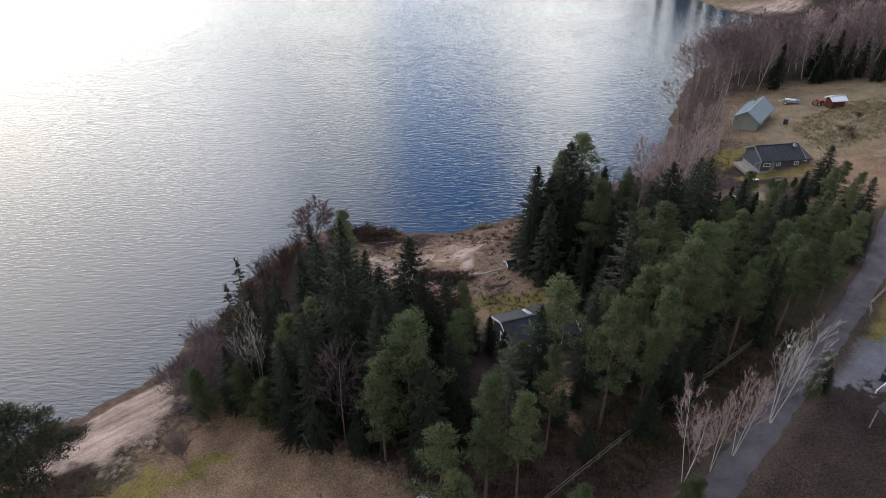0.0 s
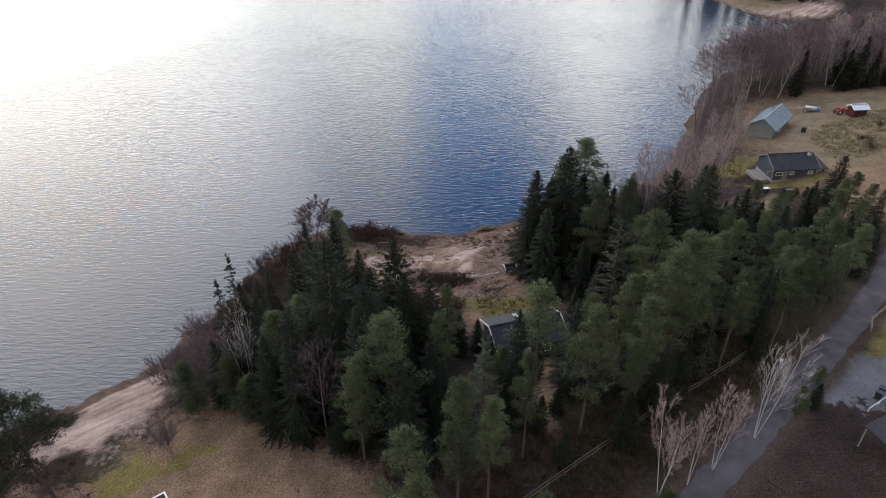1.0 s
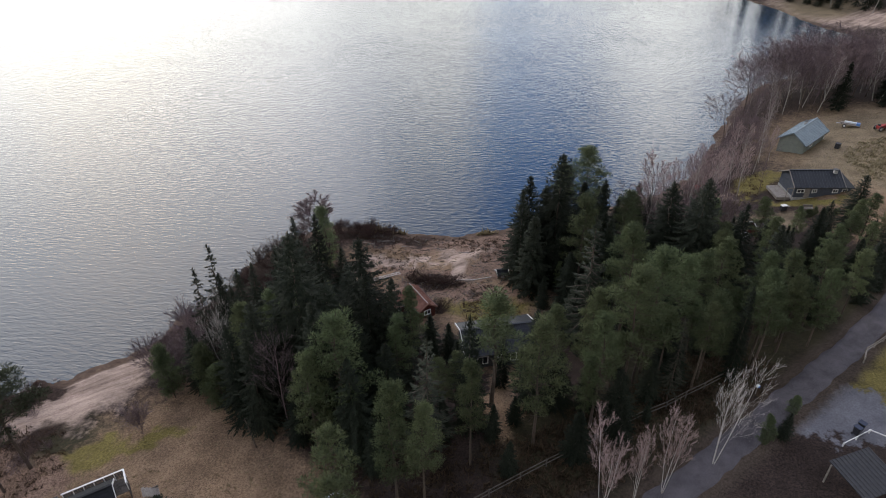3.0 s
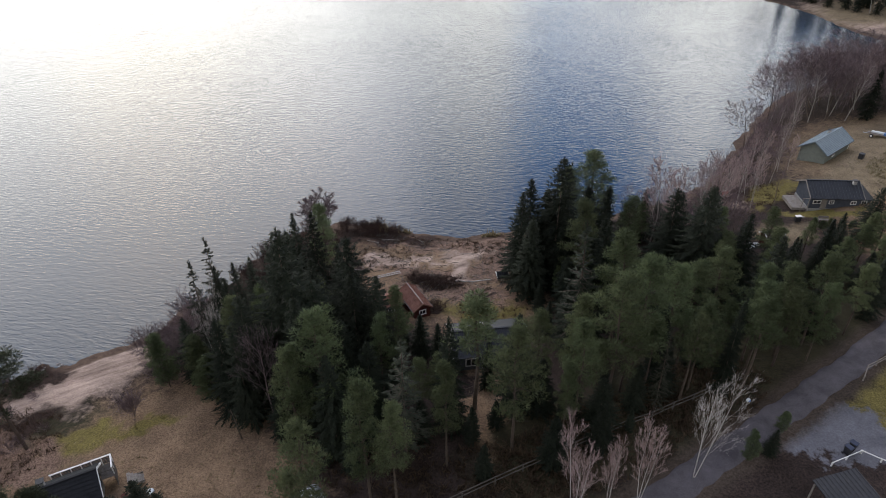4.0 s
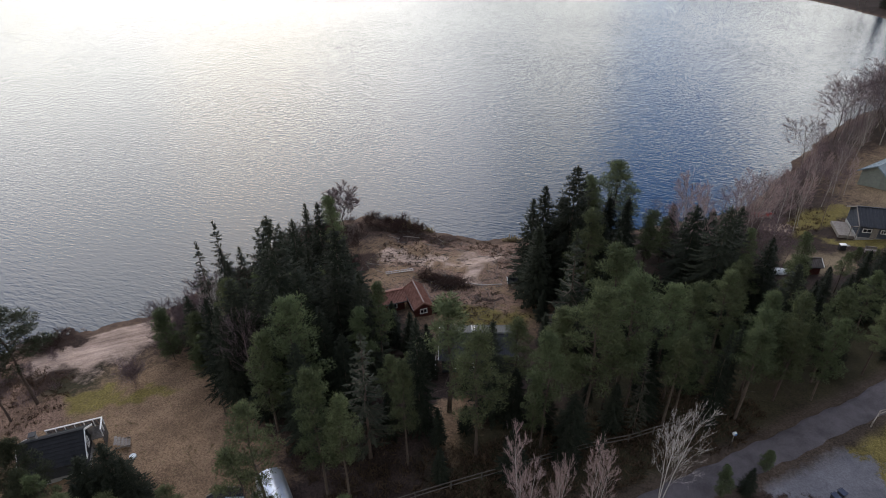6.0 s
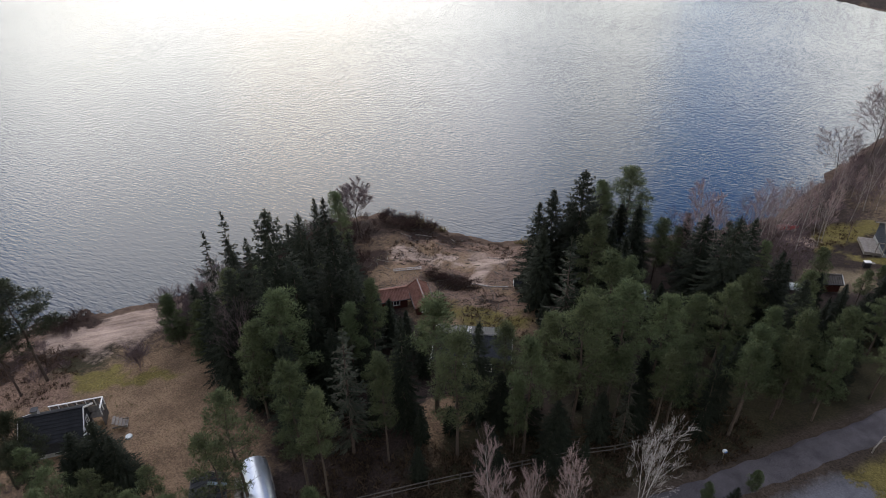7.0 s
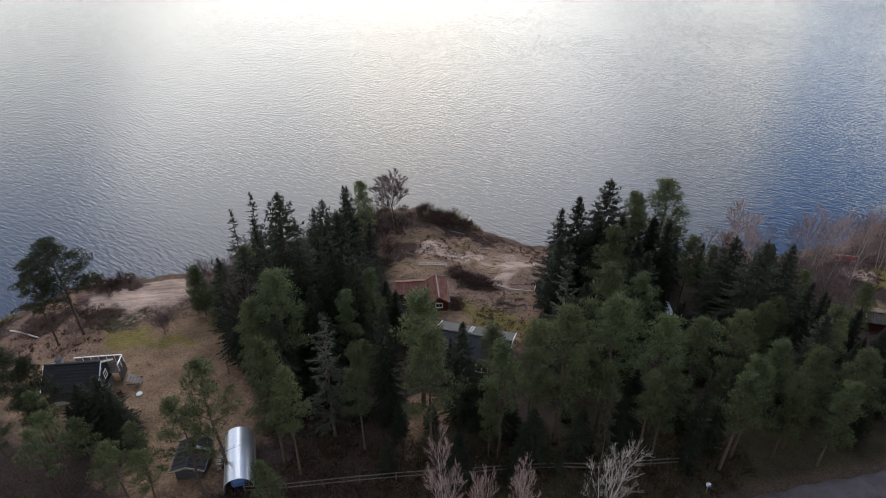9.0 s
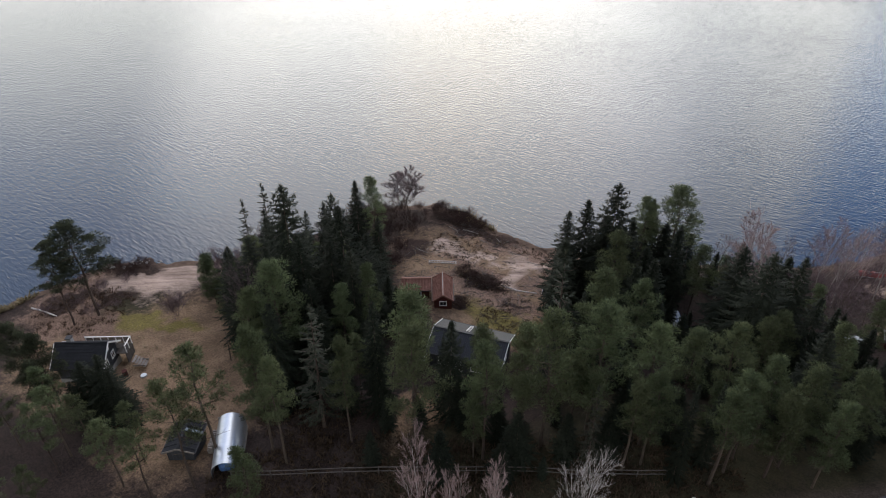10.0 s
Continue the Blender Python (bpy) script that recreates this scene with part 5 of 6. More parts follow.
def beach_cottage():
    z = 3.2
    root = gabled_house("house", -24.85, 31.4, z, 40.0, 5.2, 3.9, 2.2, 1.5, M_DARKWALL, M_TILEROOF, "dark cottage with white trim and a tiled roof", "house", 0.45, 0.3, tiles=True)
    window(root, 2.62, -1.0, 1.3, 0.6, 0.8, 90)
    window(root, 2.62, 0.7, 1.3, 0.6, 0.8, 90)
    window(root, 2.62, 0.0, 2.75, 0.4, 0.4, 90)
    chimney(root, -1.6, 0.6, 3.3, 0.55, 0.8)
    part("foundation", boxes((0, 0, -0.6, 5.3, 4.0, 1.3)), M_CONCRETE, root)
    # local to the house: x along the ridge, y towards the lake
    deck = thing("deck", -25.3, 31.0, z, 40.0, "weathered wooden deck with a white railing", "deck")
    n = 10
    for i in range(n):
        part("plank", boxes((1.9, 2.05 + 0.1 * i, 1.02, 5.4, 0.088, 0.05)), M_OLDWOOD, deck)
    for i in range(9):
        part("plank", boxes((4.0, 1.92 - 0.1 * i, 1.02, 1.2, 0.088, 0.05)), M_OLDWOOD, deck)
    part("skirt", boxes((1.9, 3.0, 0.3, 5.4, 0.05, 1.4), (4.6, 2.0, 0.3, 0.05, 2.0, 1.4), (-0.8, 2.5, 0.3, 0.05, 1.0, 1.4)), M_OLDWOOD, deck)
    part("handrail", boxes((1.9, 3.0, 2.05, 5.5, 0.14, 0.07), (4.6, 2.1, 2.05, 0.14, 1.7, 0.07)), M_WHITE, deck, "white handrail")
    for i in range(7):
        part("post", boxes((-0.75 + 5.35 * i / 6, 2.98, 1.5, 0.09, 0.09, 1.1)), M_WHITE, deck)
    for i in range(2):
        part("post", boxes((4.6, 2.1 - 0.8 * i, 1.5, 0.09, 0.09, 1.1)), M_WHITE, deck)
    for i in range(5):
        part("rail_board", boxes((1.9, 2.96, 1.2 + 0.17 * i, 5.3, 0.03, 0.1)), M_DARKWALL, deck)
    steps = thing("outdoor_steps", -20.75, 35.6, gz(-20.75, 35.6), 40.0, "weathered wooden steps beside the deck", "steps")
    for i in range(5):
        part("tread", boxes((0.28 * i - 0.75, 0, 1.15 - 0.2 * i, 0.3, 1.2, 0.05)), M_GREYWOOD, steps)
    part("stringer", boxes((-0.2, 0.57, 0.55, 1.5, 0.05, 0.2, 0), (-0.2, -0.57, 0.55, 1.5, 0.05, 0.2, 0)), M_GREYWOOD, steps)
    barrel = thing("barrel", -20.6, 33.3, gz(-20.6, 33.3), 0, "dark red barrel beside the cottage wall", "barrel")
    bm = bmesh.new()
    bmesh.ops.create_cone(bm, cap_ends=True, segments=16, radius1=0.3, radius2=0.3, depth=0.9, matrix=pose(0, 0, 0.43))
    part("body", bm, M_REDWALL, barrel)
    for hz in (0.2, 0.66):
        bm = bmesh.new()
        bmesh.ops.create_cone(bm, cap_ends=True, segments=16, radius1=0.315, radius2=0.315, depth=0.04, matrix=pose(0, 0, hz))
        part("hoop", bm, M_BLACK, barrel)


def arch_shelter():
    """A round-roofed sheet-metal shelter."""
    a, b = Vector((2.2, 31.4)), Vector((-2.5, 35.6))
    mid, d = (a + b) / 2, (b - a)
    z = gz(*mid) - 0.05
    root = thing("arched_shelter", mid.x, mid.y, z, math.degrees(math.atan2(d.y, d.x)), "round-roofed shelter of shiny galvanised sheet", "shelter")
    L, R = d.length, 1.35
    panels = 7
    for k in range(panels):
        bm = bmesh.new()
        rows = []
        x0, x1 = -L / 2 + L * k / panels, -L / 2 + L * (k + 1) / panels + 0.04
        for x in (x0, x1):
            r = R + 0.004 * (k % 2)
            ring = [(x, -r, -0.2), (x, -r, 1.0)] + [(x, -r * math.cos(t), 1.0 + 1.25 * math.sin(t)) for t in [math.pi * i / 26 for i in range(1, 26)]] + [(x, r, 1.0), (x, r, -0.2)]
            inner = [(px, py * 0.97, pz * 0.98) for px, py, pz in ring]
            rows.append([bm.verts.new(p) for p in ring] + [bm.verts.new(p) for p in inner])
        n = len(rows[0]) // 2
        for i in range(n - 1):
            bm.faces.new((rows[0][i], rows[0][i + 1], rows[1][i + 1], rows[1][i]))
            bm.faces.new((rows[0][n + i], rows[1][n + i], rows[1][n + i + 1], rows[0][n + i + 1]))
            for q in (0, 1):
                f = (rows[q][i], rows[q][n + i], rows[q][n + i + 1], rows[q][i + 1])
                bm.faces.new(f if q == 0 else f[::-1])
        part("sheet", bm, M_STEEL, root)
    part("base_rail", boxes((0, -R - 0.05, 0.05, L, 0.12, 0.25), (0, R + 0.05, 0.05, L, 0.12, 0.25)), M_GREYWOOD, root)
    part("back_wall", boxes((L / 2 - 0.1, 0, 0.9, 0.06, 2 * R * 0.93, 2.1)), M_GREYWOOD, root)
    boat = thing("covered_boat", a.x - 0.9, a.y + 0.8, gz(a.x - 0.9, a.y + 0.8), math.degrees(math.atan2(d.y, d.x)), "blue tarpaulin bundle stored in the shelter", "tarpaulin")
    part("cover", boxes((0, 0, 0.5, 1.4, 1.5, 1.0), bevel=0.22), M_BLUE, boat)


def wood_shed():
    z = gz(-4.2, 31.2)
    root = gabled_house("shed", -4.2, 31.2, z, 128.0, 3.2, 2.6, 1.8, 0.5, M_DARKWALL, M_TILEROOF, "low dark wood shed with felt roof", "shed", 0.3, 0.6, verge=M_GREYWOOD)
    part("roof_strip", boxes((0.4, -0.95, 2.35, 0.35, 1.7, 0.06, 0, 21)), M_GREENROOF, root, "blue-grey strip of roofing")
    stack = thing("firewood_stack", -2.6, 33.2, gz(-2.6, 33.2), 130, "stacked split firewood beside the shed", "firewood")
    rng = random.Random(5)
    for i in range(9):
        for j in range(6):
            part("log", boxes((-1.2 + 0.27 * i + rng.uniform(-0.04, 0.04), rng.uniform(-0.06, 0.06), 0.1 + 0.2 * j, 0.2, 0.5, 0.17, rng.uniform(-9, 9)), bevel=0.03), M_GREYWOOD, stack)


for build in (dark_cottage, red_cabin, blue_house, green_house, red_shed, well_house, beach_cottage, arch_shelter, wood_shed):
    build()


def rail_fence(pts, label, mat=M_GREYWOOD, gap=2.6, height=1.1, rails=2):
    root = new("fence")
    root.matrix_basis = pose(pts[0][0], pts[0][1], gz(*pts[0]))
    tagged(root, label, "fence")
    o = Vector((pts[0][0], pts[0][1], gz(*pts[0])))
    rng = random.Random(int(pts[0][0] * 10))
    last = None
    for (ax, ay), (bx, by) in zip(pts, pts[1:]):
        n = max(1, int(math.hypot(bx - ax, by - ay) / gap))
        for i in range(n + (1 if (bx, by) == pts[-1] else 0)):
            x, y = ax + (bx - ax) * i / n, ay + (by - ay) * i / n
            p = Vector((x, y, gz(x, y))) - o
            part("post", boxes((p.x, p.y, p.z + height / 2 - 0.15, 0.12, 0.12, height + 0.3, rng.uniform(0, 40)), bevel=0.02), mat, root)
            if last is not None:
                for k in range(rails):
                    hgt = height * (0.92 - 0.48 * k)
                    d = p - last
                    bm = bmesh.new()
                    mid = (p + last) / 2 + Vector((0, 0, hgt))
                    m = Matrix.Translation(mid) @ d.to_track_quat("X", "Z").to_matrix().to_4x4() @ Matrix.Diagonal((d.length + 0.25, 0.06, 0.10, 1))
                    bmesh.ops.create_cube(bm, size=1, matrix=m)
                    part("rail", bm, mat, root)
            last = p
    return root


rail_fence([(3, 31.5), (6.3, 33.6), (14.4, 39.8), (23.8, 47.4), (29, 51.2), (33.4, 54.5), (36.5, 57.0)], "weathered wooden rail fence along the lane", M_OLDWOOD)
rail_fence([(51.6, 60.9), (52.6, 62.9), (56.5, 66.0), (60, 68)], "weathered grey rail fence by the court", M_GREYWOOD, 1.6, 0.9)
rail_fence([(45.1, 48.1), (48.3, 50.3), (51.4, 48.9)], "low pale board edging of the court", M_WHITE, 1.4, 0.5, 1)


def wheelie_bin(x, y, turn, label):
    root = thing("wheelie_bin", x, y, gz(x, y) + 0.12, turn, label, "bin", "bins")
    bm = bmesh.new()
    rows = []
    for z, w, d in ((0.06, 0.42, 0.5), (0.95, 0.56, 0.66)):
        rows.append([bm.verts.new(p) for p in ((-w / 2, -d / 2, z), (w / 2, -d / 2, z), (w / 2, d / 2, z), (-w / 2, d / 2, z))])
    bm.faces.new(rows[0][::-1])
    bm.faces.new(rows[1])
    for i in range(4):
        bm.faces.new((rows[0][i], rows[0][(i + 1) % 4], rows[1][(i + 1) % 4], rows[1][i]))
    bmesh.ops.bevel(bm, geom=bm.edges[:], offset=0.03, segments=1, affect="EDGES")
    part("body", bm, M_BLACK, root)
    part("lid", boxes((0, 0, 1.0, 0.6, 0.72, 0.07), bevel=0.025), M_NAVY, root, "dark blue lid")
    part("handle", boxes((0, 0.4, 0.95, 0.5, 0.05, 0.05)), M_BLACK, root)
    for sx in (-1, 1):
        bm = bmesh.new()
        bmesh.ops.create_cone(bm, cap_ends=True, segments=12, radius1=0.11, radius2=0.11, depth=0.06, matrix=pose(sx * 0.26, 0.24, 0.1, 0, 90, 0))
        part("wheel", bm, M_BLACK, root)


wheelie_bin(46.9, 49.9, 40, "black wheelie bin with a dark blue lid")
wheelie_bin(47.5, 50.5, 46, "black wheelie bin beside the gravel edge")


def log_at(p, q, r, name="log", label="grey driftwood log lying on the sand", group="logs", mat=M_GREYWOOD):
    p, q = Vector((*p, gz(*p) + r * 0.8)), Vector((*q, gz(*q) + r * 0.8))
    v, f = [], []
    tube(v, f, [(p, r), (p.lerp(q, 0.4) + Vector((0, 0, r * 0.2)), r * 0.95), (q, r * 0.75)], 7)
    f.append(tuple(range(7))[::-1])
    f.append(tuple(range(14, 21)))
    mid = Vector(((p.x + q.x) / 2, (p.y + q.y) / 2, 0))
    ob = mesh_object(name, [w - mid for w in v], f, mat)
    ob.location = mid
    tagged(ob, label, "log", group)


rng = random.Random(77)
log_at((3.2, 77.2), (5.9, 77.6), 0.1, mat=M_SNAG)
log_at((5.6, 77.5), (8.4, 78.6), 0.09, mat=M_SNAG)
log_at((-46.3, 33.0), (-43.2, 33.9), 0.12, label="pale fallen trunk on the shore", mat=M_SNAG)
log_at((-43.5, 33.7), (-41.2, 34.2), 0.11, label="pale fallen trunk on the shore", mat=M_SNAG)
for i in range(26):
    x, y, a = rng.uniform(-13, 10), rng.uniform(75, 88), rng.uniform(0, 3.14)
    L = rng.uniform(0.6, 2.4)
    log_at((x, y), (x + L * math.cos(a), y + L * math.sin(a) * 0.5), rng.uniform(0.03, 0.08), "branch", "grey fallen branch on the cleared ground", "fallen branches")


def ladder():
    z = gz(-7.0, 76.4) + 0.12
    root = thing("ladder", -7.0, 76.4, z, 33, "weathered wooden ladder lying on the cleared ground", "ladder")
    for sy in (-0.24, 0.24):
        part("rail", boxes((0, sy, 0, 4.3, 0.09, 0.09), bevel=0.015), M_SNAG, root)
    for i in range(11):
        part("rung", boxes((-2.0 + 0.4 * i, 0, 0, 0.06, 0.48, 0.05)), M_SNAG, root)


ladder()


def carport():
    root = thing("carport", 43.6, 44.6, gz(43.6, 44.6), 28, "black ribbed metal carport roof beside the court", "carport")
    part("roof_sheet", roof_slope(4.6, 4.0, 0.5, -1, 2.85, 0.4, 0.07), M_BLACK, root)
    for sx in (-1, 1):
        for sy in (-1, 1):
            part("post", boxes((2.1 * sx, 1.8 * sy - 2.0, 1.1, 0.12, 0.12, 2.6)), M_GREYWOOD, root)


carport()


# ---- ground cover ----
def tufts(name, spots, count, size, mat, label, category, seed, blades=5, spread=0.25):
    """Many small clumps of blades in one mesh, over a union of ellipses."""
    rng = np.random.default_rng(seed)
    x, y = [], []
    areas = np.array([a[2] * a[3] for a in spots], float)
    for k, (cx, cy, rx, ry, turn) in enumerate(spots):
        n = int(count * areas[k] / areas.sum())
        r, t = np.sqrt(rng.random(n)), rng.random(n) * 6.283
        u, v = rx * r * np.cos(t), ry * r * np.sin(t)
        c, s = math.cos(radians(turn)), math.sin(radians(turn))
        x.append(cx + u * c - v * s)
        y.append(cy + u * s + v * c)
    x, y = np.concatenate(x), np.concatenate(y)
    z = ground_height(x, y)
    keep = z > 0.12
    x, y, z = x[keep], y[keep], z[keep]
    n = len(x)
    P = np.repeat(np.stack([x, y, z - 0.02], 1), blades, 0)
    N = n * blades
    P[:, :2] += rng.normal(0, spread * 0.4, (N, 2))
    a = rng.random(N) * 6.283
    lean = rng.normal(0, 0.6, (N, 2))
    h = np.repeat(rng.uniform(size[0], size[1], n), blades) * rng.uniform(0.6, 1.2, N)
    w = h * 0.22
    side = np.stack([np.cos(a) * w, np.sin(a) * w, np.zeros(N)], 1)
    tip = P + np.stack([lean[:, 0] * h, lean[:, 1] * h, h], 1)
    V = np.stack([P - side, P + side, tip], 1).reshape(-1, 3)
    F = np.arange(N * 3).reshape(-1, 3)
    ob = mesh_object(name, V.tolist(), F.tolist(), mat)
    tagged(ob, label, category, kind="stuff")


M_DRYGRASS = foliage_material("dry_grass", (0.13, 0.098, 0.062), (0.30, 0.235, 0.15), 0.0)
M_TUSSOCK = foliage_material("pale_tussock", (0.09, 0.068, 0.042), (0.34, 0.28, 0.18), 0.0)
M_HEATHER = foliage_material("dark_heather", (0.03, 0.02, 0.015), (0.11, 0.07, 0.05), 0.0)
tufts("grass", ZONES["dry"], 9000, (0.08, 0.2), M_DRYGRASS, "dry yellow-brown grass tufts", "grass", 3)
tufts("heather", [(6, 72, 3, 1.6, 10), (0, 76, 4, 1.6, -5), (5, 75.5, 4, 1.2, 10), (-8, 82, 5, 4, 0), (8, 86, 4, 3, 0), (-2, 88.5, 14, 2.0, 0), (11, 91, 5, 2, 30), (10, 69, 5, 5, 0), (-40, 37, 7, 6, 0), (-39, 41.5, 4, 1.4, 30), (-45.5, 47.2, 3.5, 1.4, 50), (-47.5, 41, 2, 4, 0), (48, 112, 6, 9, -30)],
      1700, (0.12, 0.34), M_HEATHER, "dark brown heather and brushwood clumps", "heather", 4, 9, 0.5)
tufts("tussocks", [(84, 124, 14, 9, 25), (92, 132, 10, 5, 10), (76, 116, 6, 4, 30), (100, 126, 12, 8, 0)], 2600, (0.2, 0.5), M_TUSSOCK, "pale dry tussock grass in the rough meadow", "grass", 6, 7, 0.5)

tufts("undergrowth", [(12, 38, 14, 5, 38), (24, 47, 12, 5, 38), (34, 56, 9, 5, 38), (2, 42, 6, 5, 0)], 3600, (0.15, 0.5), M_HEATHER, "low brown undergrowth on the forest floor", "undergrowth", 8, 7, 0.6)


def brushwood():
    """Broken twigs and bark left lying on the cleared ground."""
    rng = random.Random(77)
    verts, faces = [], []
    for _ in range(900):
        x, y = rng.uniform(-13, 11), rng.uniform(68, 89)
        if abs(x - 3) < 1.4 and 77 < y < 86:
            continue
        a, L, w = rng.uniform(0, 3.14), rng.uniform(0.3, 1.3), rng.uniform(0.02, 0.05)
        d, n = Vector((math.cos(a), math.sin(a), 0)), Vector((-math.sin(a), math.cos(a), 0)) * w
        z = gz(x, y) + 0.03
        p, k = Vector((x, y, z)), len(verts)
        q = p + d * L + Vector((0, 0, rng.uniform(0, 0.15)))
        verts.extend((p - n, p + n, q + n * 0.5, q - n * 0.5, p.lerp(q, 0.5) + Vector((0, 0, w * 1.6))))
        faces.extend(((k, k + 1, k + 4), (k + 1, k + 2, k + 4), (k + 2, k + 3, k + 4), (k + 3, k, k + 4)))
    ob = mesh_object("brushwood", verts, faces, M_OLDWOOD)
    tagged(ob, "scattered grey twigs on the cleared ground", "brushwood", kind="stuff")


brushwood()
tufts("reeds", [(-8, 91.2, 9, 1.0, 0), (6, 93, 6, 1.0, 22), (-50, 30, 1.0, 6, 0)], 1300, (0.4, 0.9), M_DRYGRASS, "dry brown reeds at the water's edge", "reeds", 5, 6, 0.4)


# ---- loose things about the gardens ----
def hull(root, L, W, H, mat, name="hull"):
    """An upturned boat's shell."""
    bm = bmesh.new()
    rings = []
    for i in range(9):
        t = i / 8 * 2 - 1
        w = W / 2 * max(0.06, (1 - abs(t) ** 2.4)) if t > 0 else W / 2 * (1 - 0.25 * abs(t) ** 2)
        ring = [bm.verts.new((t * L / 2, w * math.cos(a), H * (1 - 0.25 * max(0, t)) * math.sin(a) ** 0.8 if math.sin(a) > 0 else 0)) for a in [math.pi * k / 8 for k in range(9)]]
        rings.append(ring)
    for a, b in zip(rings, rings[1:]):
        for k in range(8):
            bm.faces.new((a[k], a[k + 1], b[k + 1], b[k]))
    bm.faces.new(rings[0])
    bm.faces.new(rings[-1][::-1])
    bmesh.ops.recalc_face_normals(bm, faces=bm.faces[:])
    for f in bm.faces:
        f.smooth = True
    part(name, bm, mat, root)


def upturned_boat(x, y, turn, mat, keel, label):
    root = thing("rowing_boat", x, y, gz(x, y) + 0.02, turn, label, "boat", "boats")
    hull(root, 3.8, 1.4, 0.6, mat)
    part("keel", boxes((0, 0, 0.6, 3.0, 0.06, 0.08)), keel, root)
    part("gunwale", boxes((-0.3, 0.68, 0.05, 2.8, 0.06, 0.07), (-0.3, -0.68, 0.05, 2.8, 0.06, 0.07)), keel, root)


upturned_boat(45.0, 113.6, 25, M_RED, M_WHITE, "red rowing boat turned over on the shore")
upturned_boat(26.2, 84.8, -60, M_TARP, M_BLUE, "white boat with a blue stripe under the trees")
upturned_boat(46.2, 93.6, 15, M_TARP, M_WHITE, "boat under a crumpled white cover")


def heap(name, x, y, turn, items, label, category):
    root = thing(name, x, y, gz(x, y), turn, label, category)
    for nm, mat, b in items:
        part(nm, boxes(b, bevel=0.06), mat, root)
    return root


def wheel(root, x, y, z, r, w=0.2):
    bm = bmesh.new()
    bmesh.ops.create_cone(bm, cap_ends=True, segments=18, radius1=r, radius2=r, depth=w, matrix=pose(x, y, z, 90, 0, 0))
    t = part("wheel", bm, M_BLACK, root)
    bm = bmesh.new()
    bmesh.ops.create_cone(bm, cap_ends=True, segments=14, radius1=r * 0.55, radius2=r * 0.55, depth=w + 0.04, matrix=pose(x, y, z, 90, 0, 0))
    part("rim", bm, M_WHITE, t)


trailer = heap("boat_trailer", 78.2, 140.6, -24, [("frame", M_STEEL, (0, 0, 0.5, 4.4, 0.14, 0.12)), ("bed", M_GREYWOOD, (0.2, 0, 0.7, 3.2, 1.4, 0.12)), ("bundle", M_TARP, (0.6, 0.2, 0.95, 2.8, 0.5, 0.35)), ("blue_cover", M_BLUE, (1.8, -0.2, 0.95, 0.7, 0.9, 0.5)), ("plank", M_GREYWOOD, (0.2, -0.4, 0.85, 3.4, 0.2, 0.12))],
               "loaded trailer with pale boards and a blue tarpaulin", "trailer")
for sy in (-0.85, 0.85):
    wheel(trailer, -0.6, sy, 0.36, 0.36)
tractor = heap("garden_tractor", 82.9, 137.1, 30, [("body", M_RED, (0, 0, 0.75, 1.9, 0.8, 0.6)), ("hood", M_RED, (0.9, 0, 0.85, 0.9, 0.6, 0.5)), ("seat", M_BLACK, (-0.6, 0, 1.2, 0.45, 0.5, 0.35)), ("blade", M_RED, (1.7, 0, 0.4, 0.12, 1.6, 0.6))],
               "small red tractor parked by the shed", "tractor")
for sx, sy, r in ((-0.6, -0.6, 0.5), (-0.6, 0.6, 0.5), (0.9, -0.5, 0.32), (0.9, 0.5, 0.32)):
    wheel(tractor, sx, sy, r, r)
heap("bin_box", 71.6, 127.4, 50, [("body", M_BLACK, (0, 0, 0.5, 0.9, 0.8, 1.0)), ("lid", M_BLACK, (0, 0, 1.03, 0.96, 0.86, 0.07))], "black storage bin beside the green house", "bin")
grill = heap("grill", 55.0, 102.0, 20, [("body", M_BLACK, (0, 0, 0.55, 1.0, 0.6, 0.9)), ("lid", M_WHITE, (0, 0, 1.05, 1.05, 0.66, 0.12)), ("shelf", M_GREYWOOD, (0.8, 0, 0.8, 0.6, 0.5, 0.05))], "black garden grill with a pale lid", "grill")
heap("bench", 58.6, 101.6, 5, [("seat", M_GREYWOOD, (0, 0, 0.45, 1.6, 0.5, 0.08)), ("backrest", M_GREYWOOD, (0, 0.25, 0.75, 1.6, 0.06, 0.4)), ("leg", M_GREYWOOD, (-0.7, 0, 0.2, 0.08, 0.4, 0.45)), ("leg", M_GREYWOOD, (0.7, 0, 0.2, 0.08, 0.4, 0.45))], "grey wooden garden bench on the lawn", "bench")
small_shed = gabled_house("shed", 49.6, 94.6, gz(49.6, 94.6), 20, 2.6, 2.0, 1.7, 0.6, M_REDWALL, M_OLDWOOD, "tiny red shed with a grey board roof", "shed", 0.25, 0.3, verge=M_WHITE)
well = thing("well", -18.75, 34.55, gz(-18.75, 34.55), 10, "pale round well cover in the grass", "well cover")
for nm, r, z, hgt, mat in (("rim", 0.4, 0.08, 0.26, M_CONCRETE), ("cover", 0.33, 0.24, 0.07, M_TARP)):
    bm = bmesh.new()
    bmesh.ops.create_cone(bm, cap_ends=True, segments=20, radius1=r, radius2=r * 0.96, depth=hgt, matrix=pose(0, 0, z))
    part(nm, bm, mat, well)
post = heap("mailbox", 38.6, 54.4, 40, [("post", M_GREYWOOD, (0, 0, 0.5, 0.1, 0.1, 1.1)), ("box", M_TARP, (0, 0, 1.15, 0.4, 0.3, 0.3)), ("flap", M_BLUE, (0, -0.16, 1.15, 0.3, 0.03, 0.2))], "pale blue mailbox on a post", "mailbox")


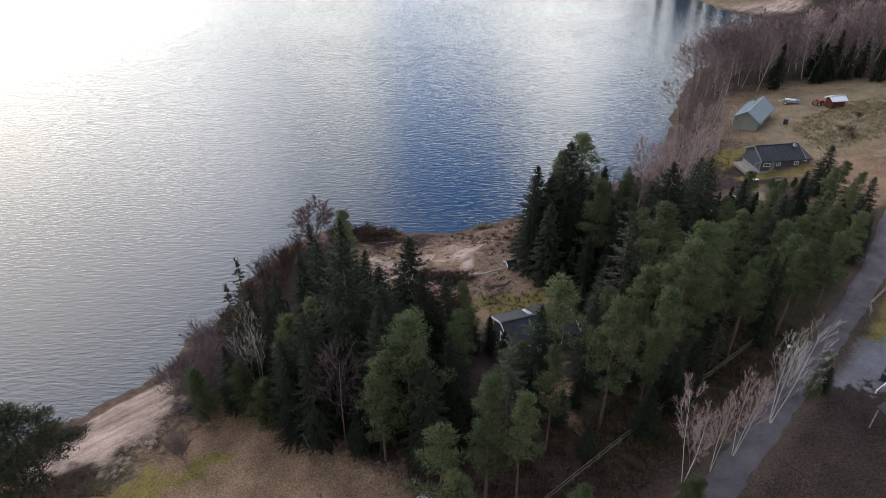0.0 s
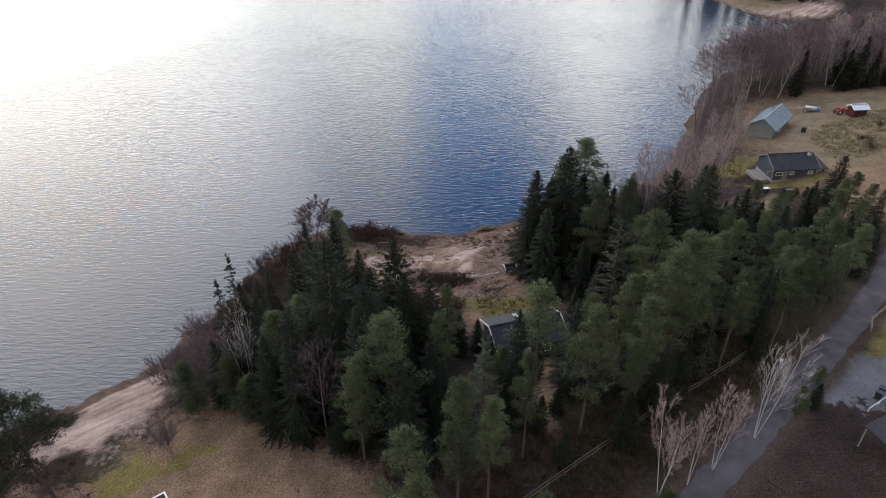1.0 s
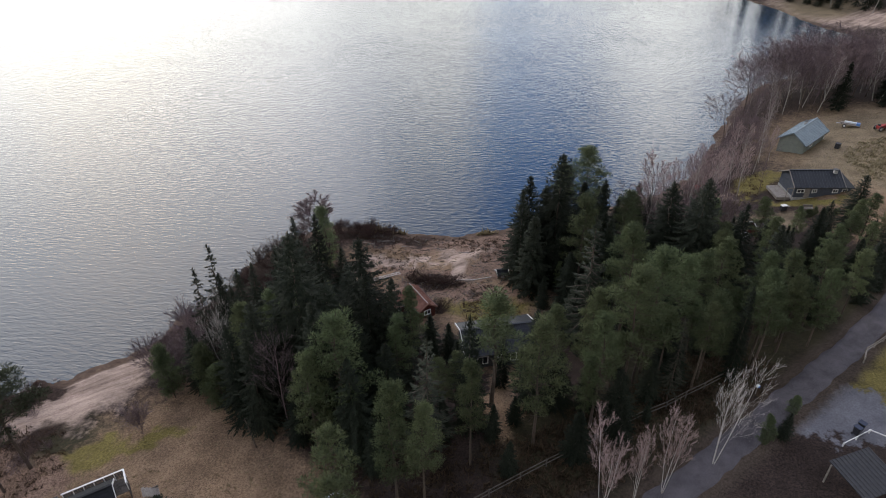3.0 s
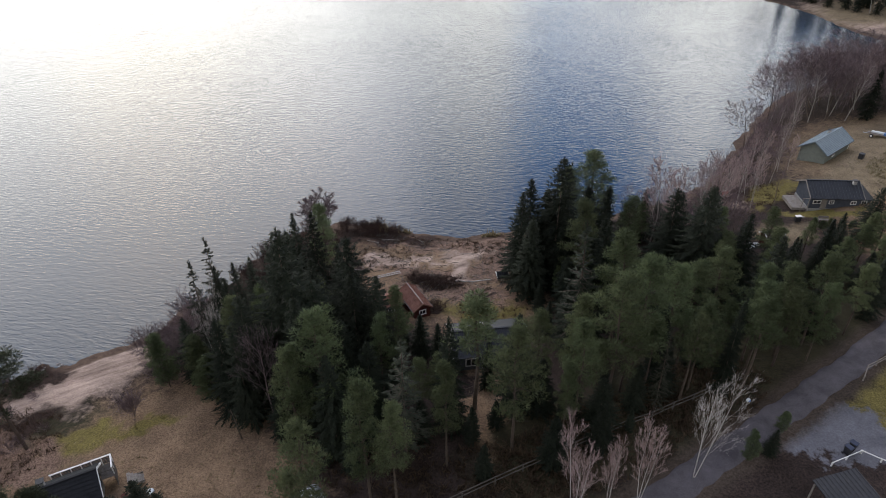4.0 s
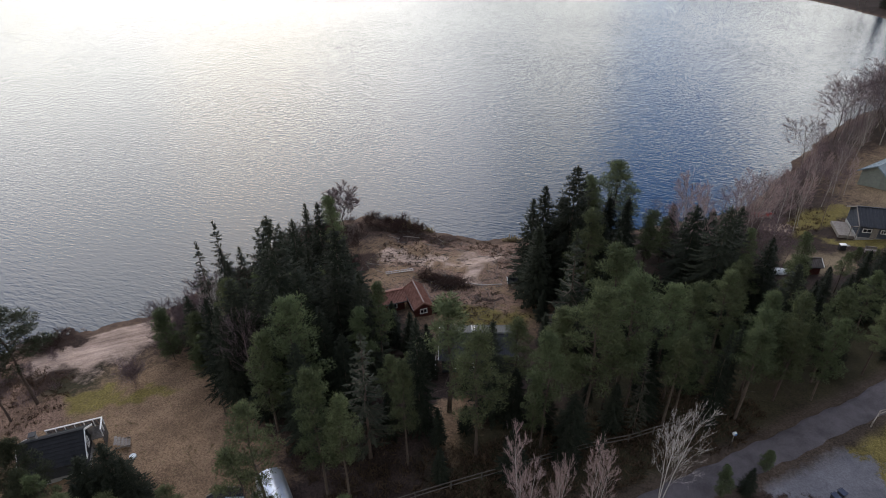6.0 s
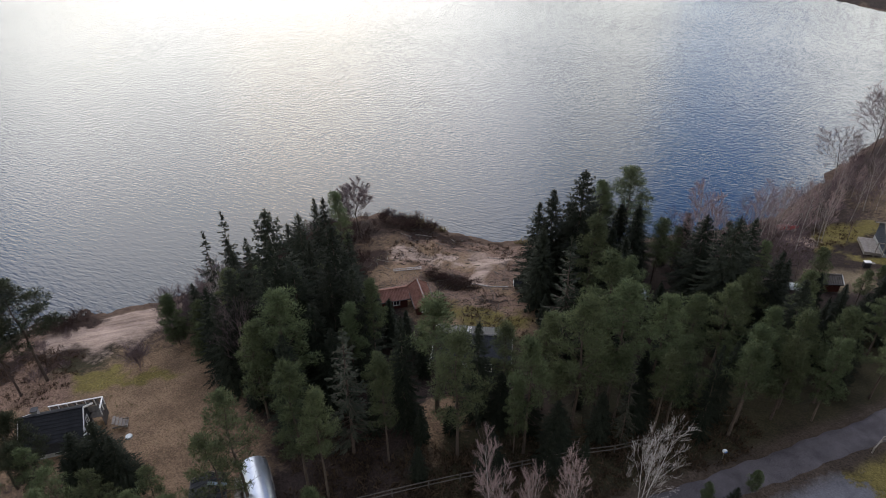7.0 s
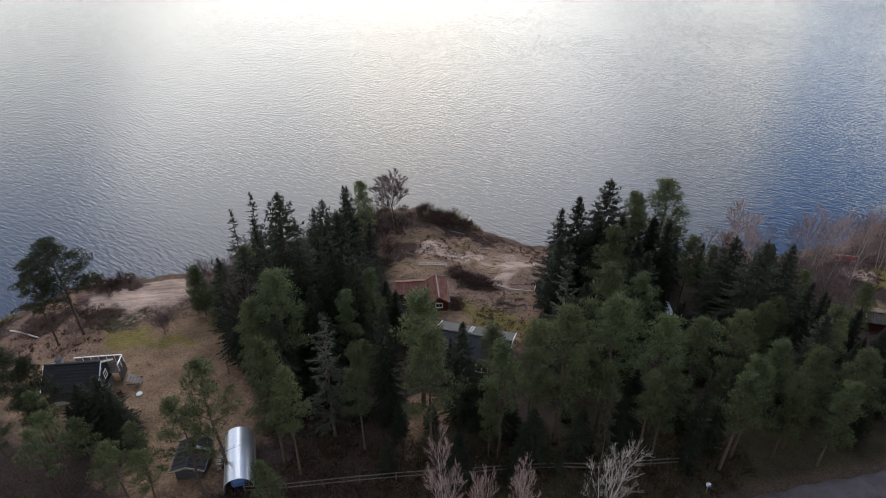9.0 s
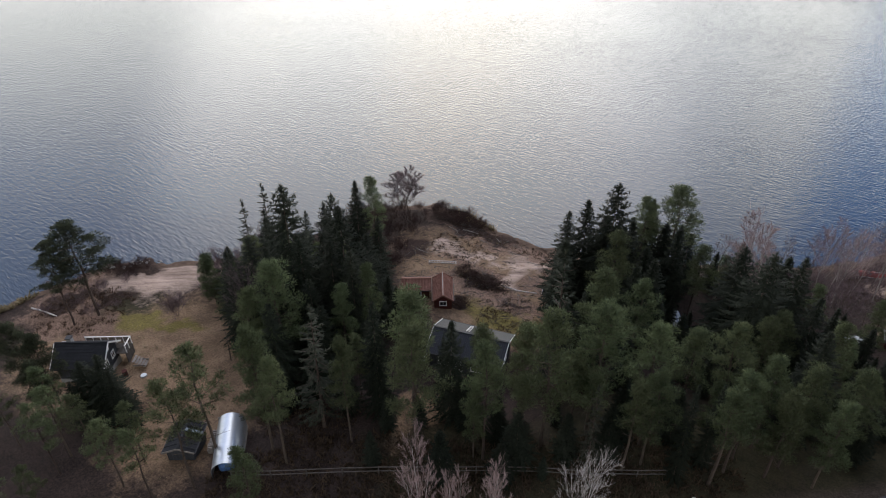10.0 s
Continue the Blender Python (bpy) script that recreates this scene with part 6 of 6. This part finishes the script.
def dead_trunk(x, y, lean, height):
    root = thing("dead_tree", x, y, gz(x, y), 0, "thin dead trunk leaning at the wood's edge", "dead tree")
    tv, tf = [], []
    tip = Vector((lean[0], lean[1], height))
    tube(tv, tf, [(Vector((0, 0, -0.2)), 0.09), (tip * 0.5 + Vector((0.06, 0, 0)), 0.07), (tip, 0.03)], 6)
    for i in range(5):
        b = tip * (0.4 + 0.12 * i)
        tube(tv, tf, [(b, 0.025), (b + Vector((math.cos(i * 2.3), math.sin(i * 2.3), 0.3)) * 0.6, 0.008)], 3)
    mesh_object("trunk", tv, tf, M_BARK, root)


dead_trunk(-13.2, 42.7, (-1.0, 0.7), 3.6)


def stone(x, y, r, seed):
    rng = random.Random(seed)
    bm = bmesh.new()
    bmesh.ops.create_icosphere(bm, subdivisions=2, radius=r)
    for v in bm.verts:
        v.co *= 1 + 0.22 * noise.noise(v.co * (1.3 / r) + Vector((seed, 0, 0)))
        v.co.z *= 0.7
    me = bpy.data.meshes.new("boulder")
    bm.to_mesh(me)
    bm.free()
    me.materials.append(M_STONE)
    ob = new("boulder", me)
    ob.matrix_basis = pose(x, y, gz(x, y) + r * 0.25, 0, 0, rng.uniform(0, 360))
    tagged(ob, "rough grey granite boulder on the ground", "boulder", "boulders")


for i in range(14):
    a = i * 0.45
    stone(55.3 + 1.6 * math.cos(a), 57.2 + 1.3 * math.sin(a), 0.22 + 0.05 * (i % 3), i)
stone(55.3, 57.2, 0.6, 40)
rng = random.Random(90)
for i in range(22):
    t = rng.random()
    stone(-48.6 + 5 * t + rng.uniform(-0.8, 0.8), 43 + 7.4 * t + rng.uniform(-1, 1), rng.uniform(0.12, 0.35), 50 + i)
for i in range(10):
    grow("young_pine", 56.5 + i * 0.85 + rng.uniform(-0.3, 0.3), 98.6 + 0.15 * i + rng.uniform(-0.4, 0.4), gz(60, 98.5) + rng.uniform(1.3, 2.0), 1.0, 0)
grow("bush", -27.6, 44.3, gz(-27.6, 44.3) + 2.6, 1.0, 0)
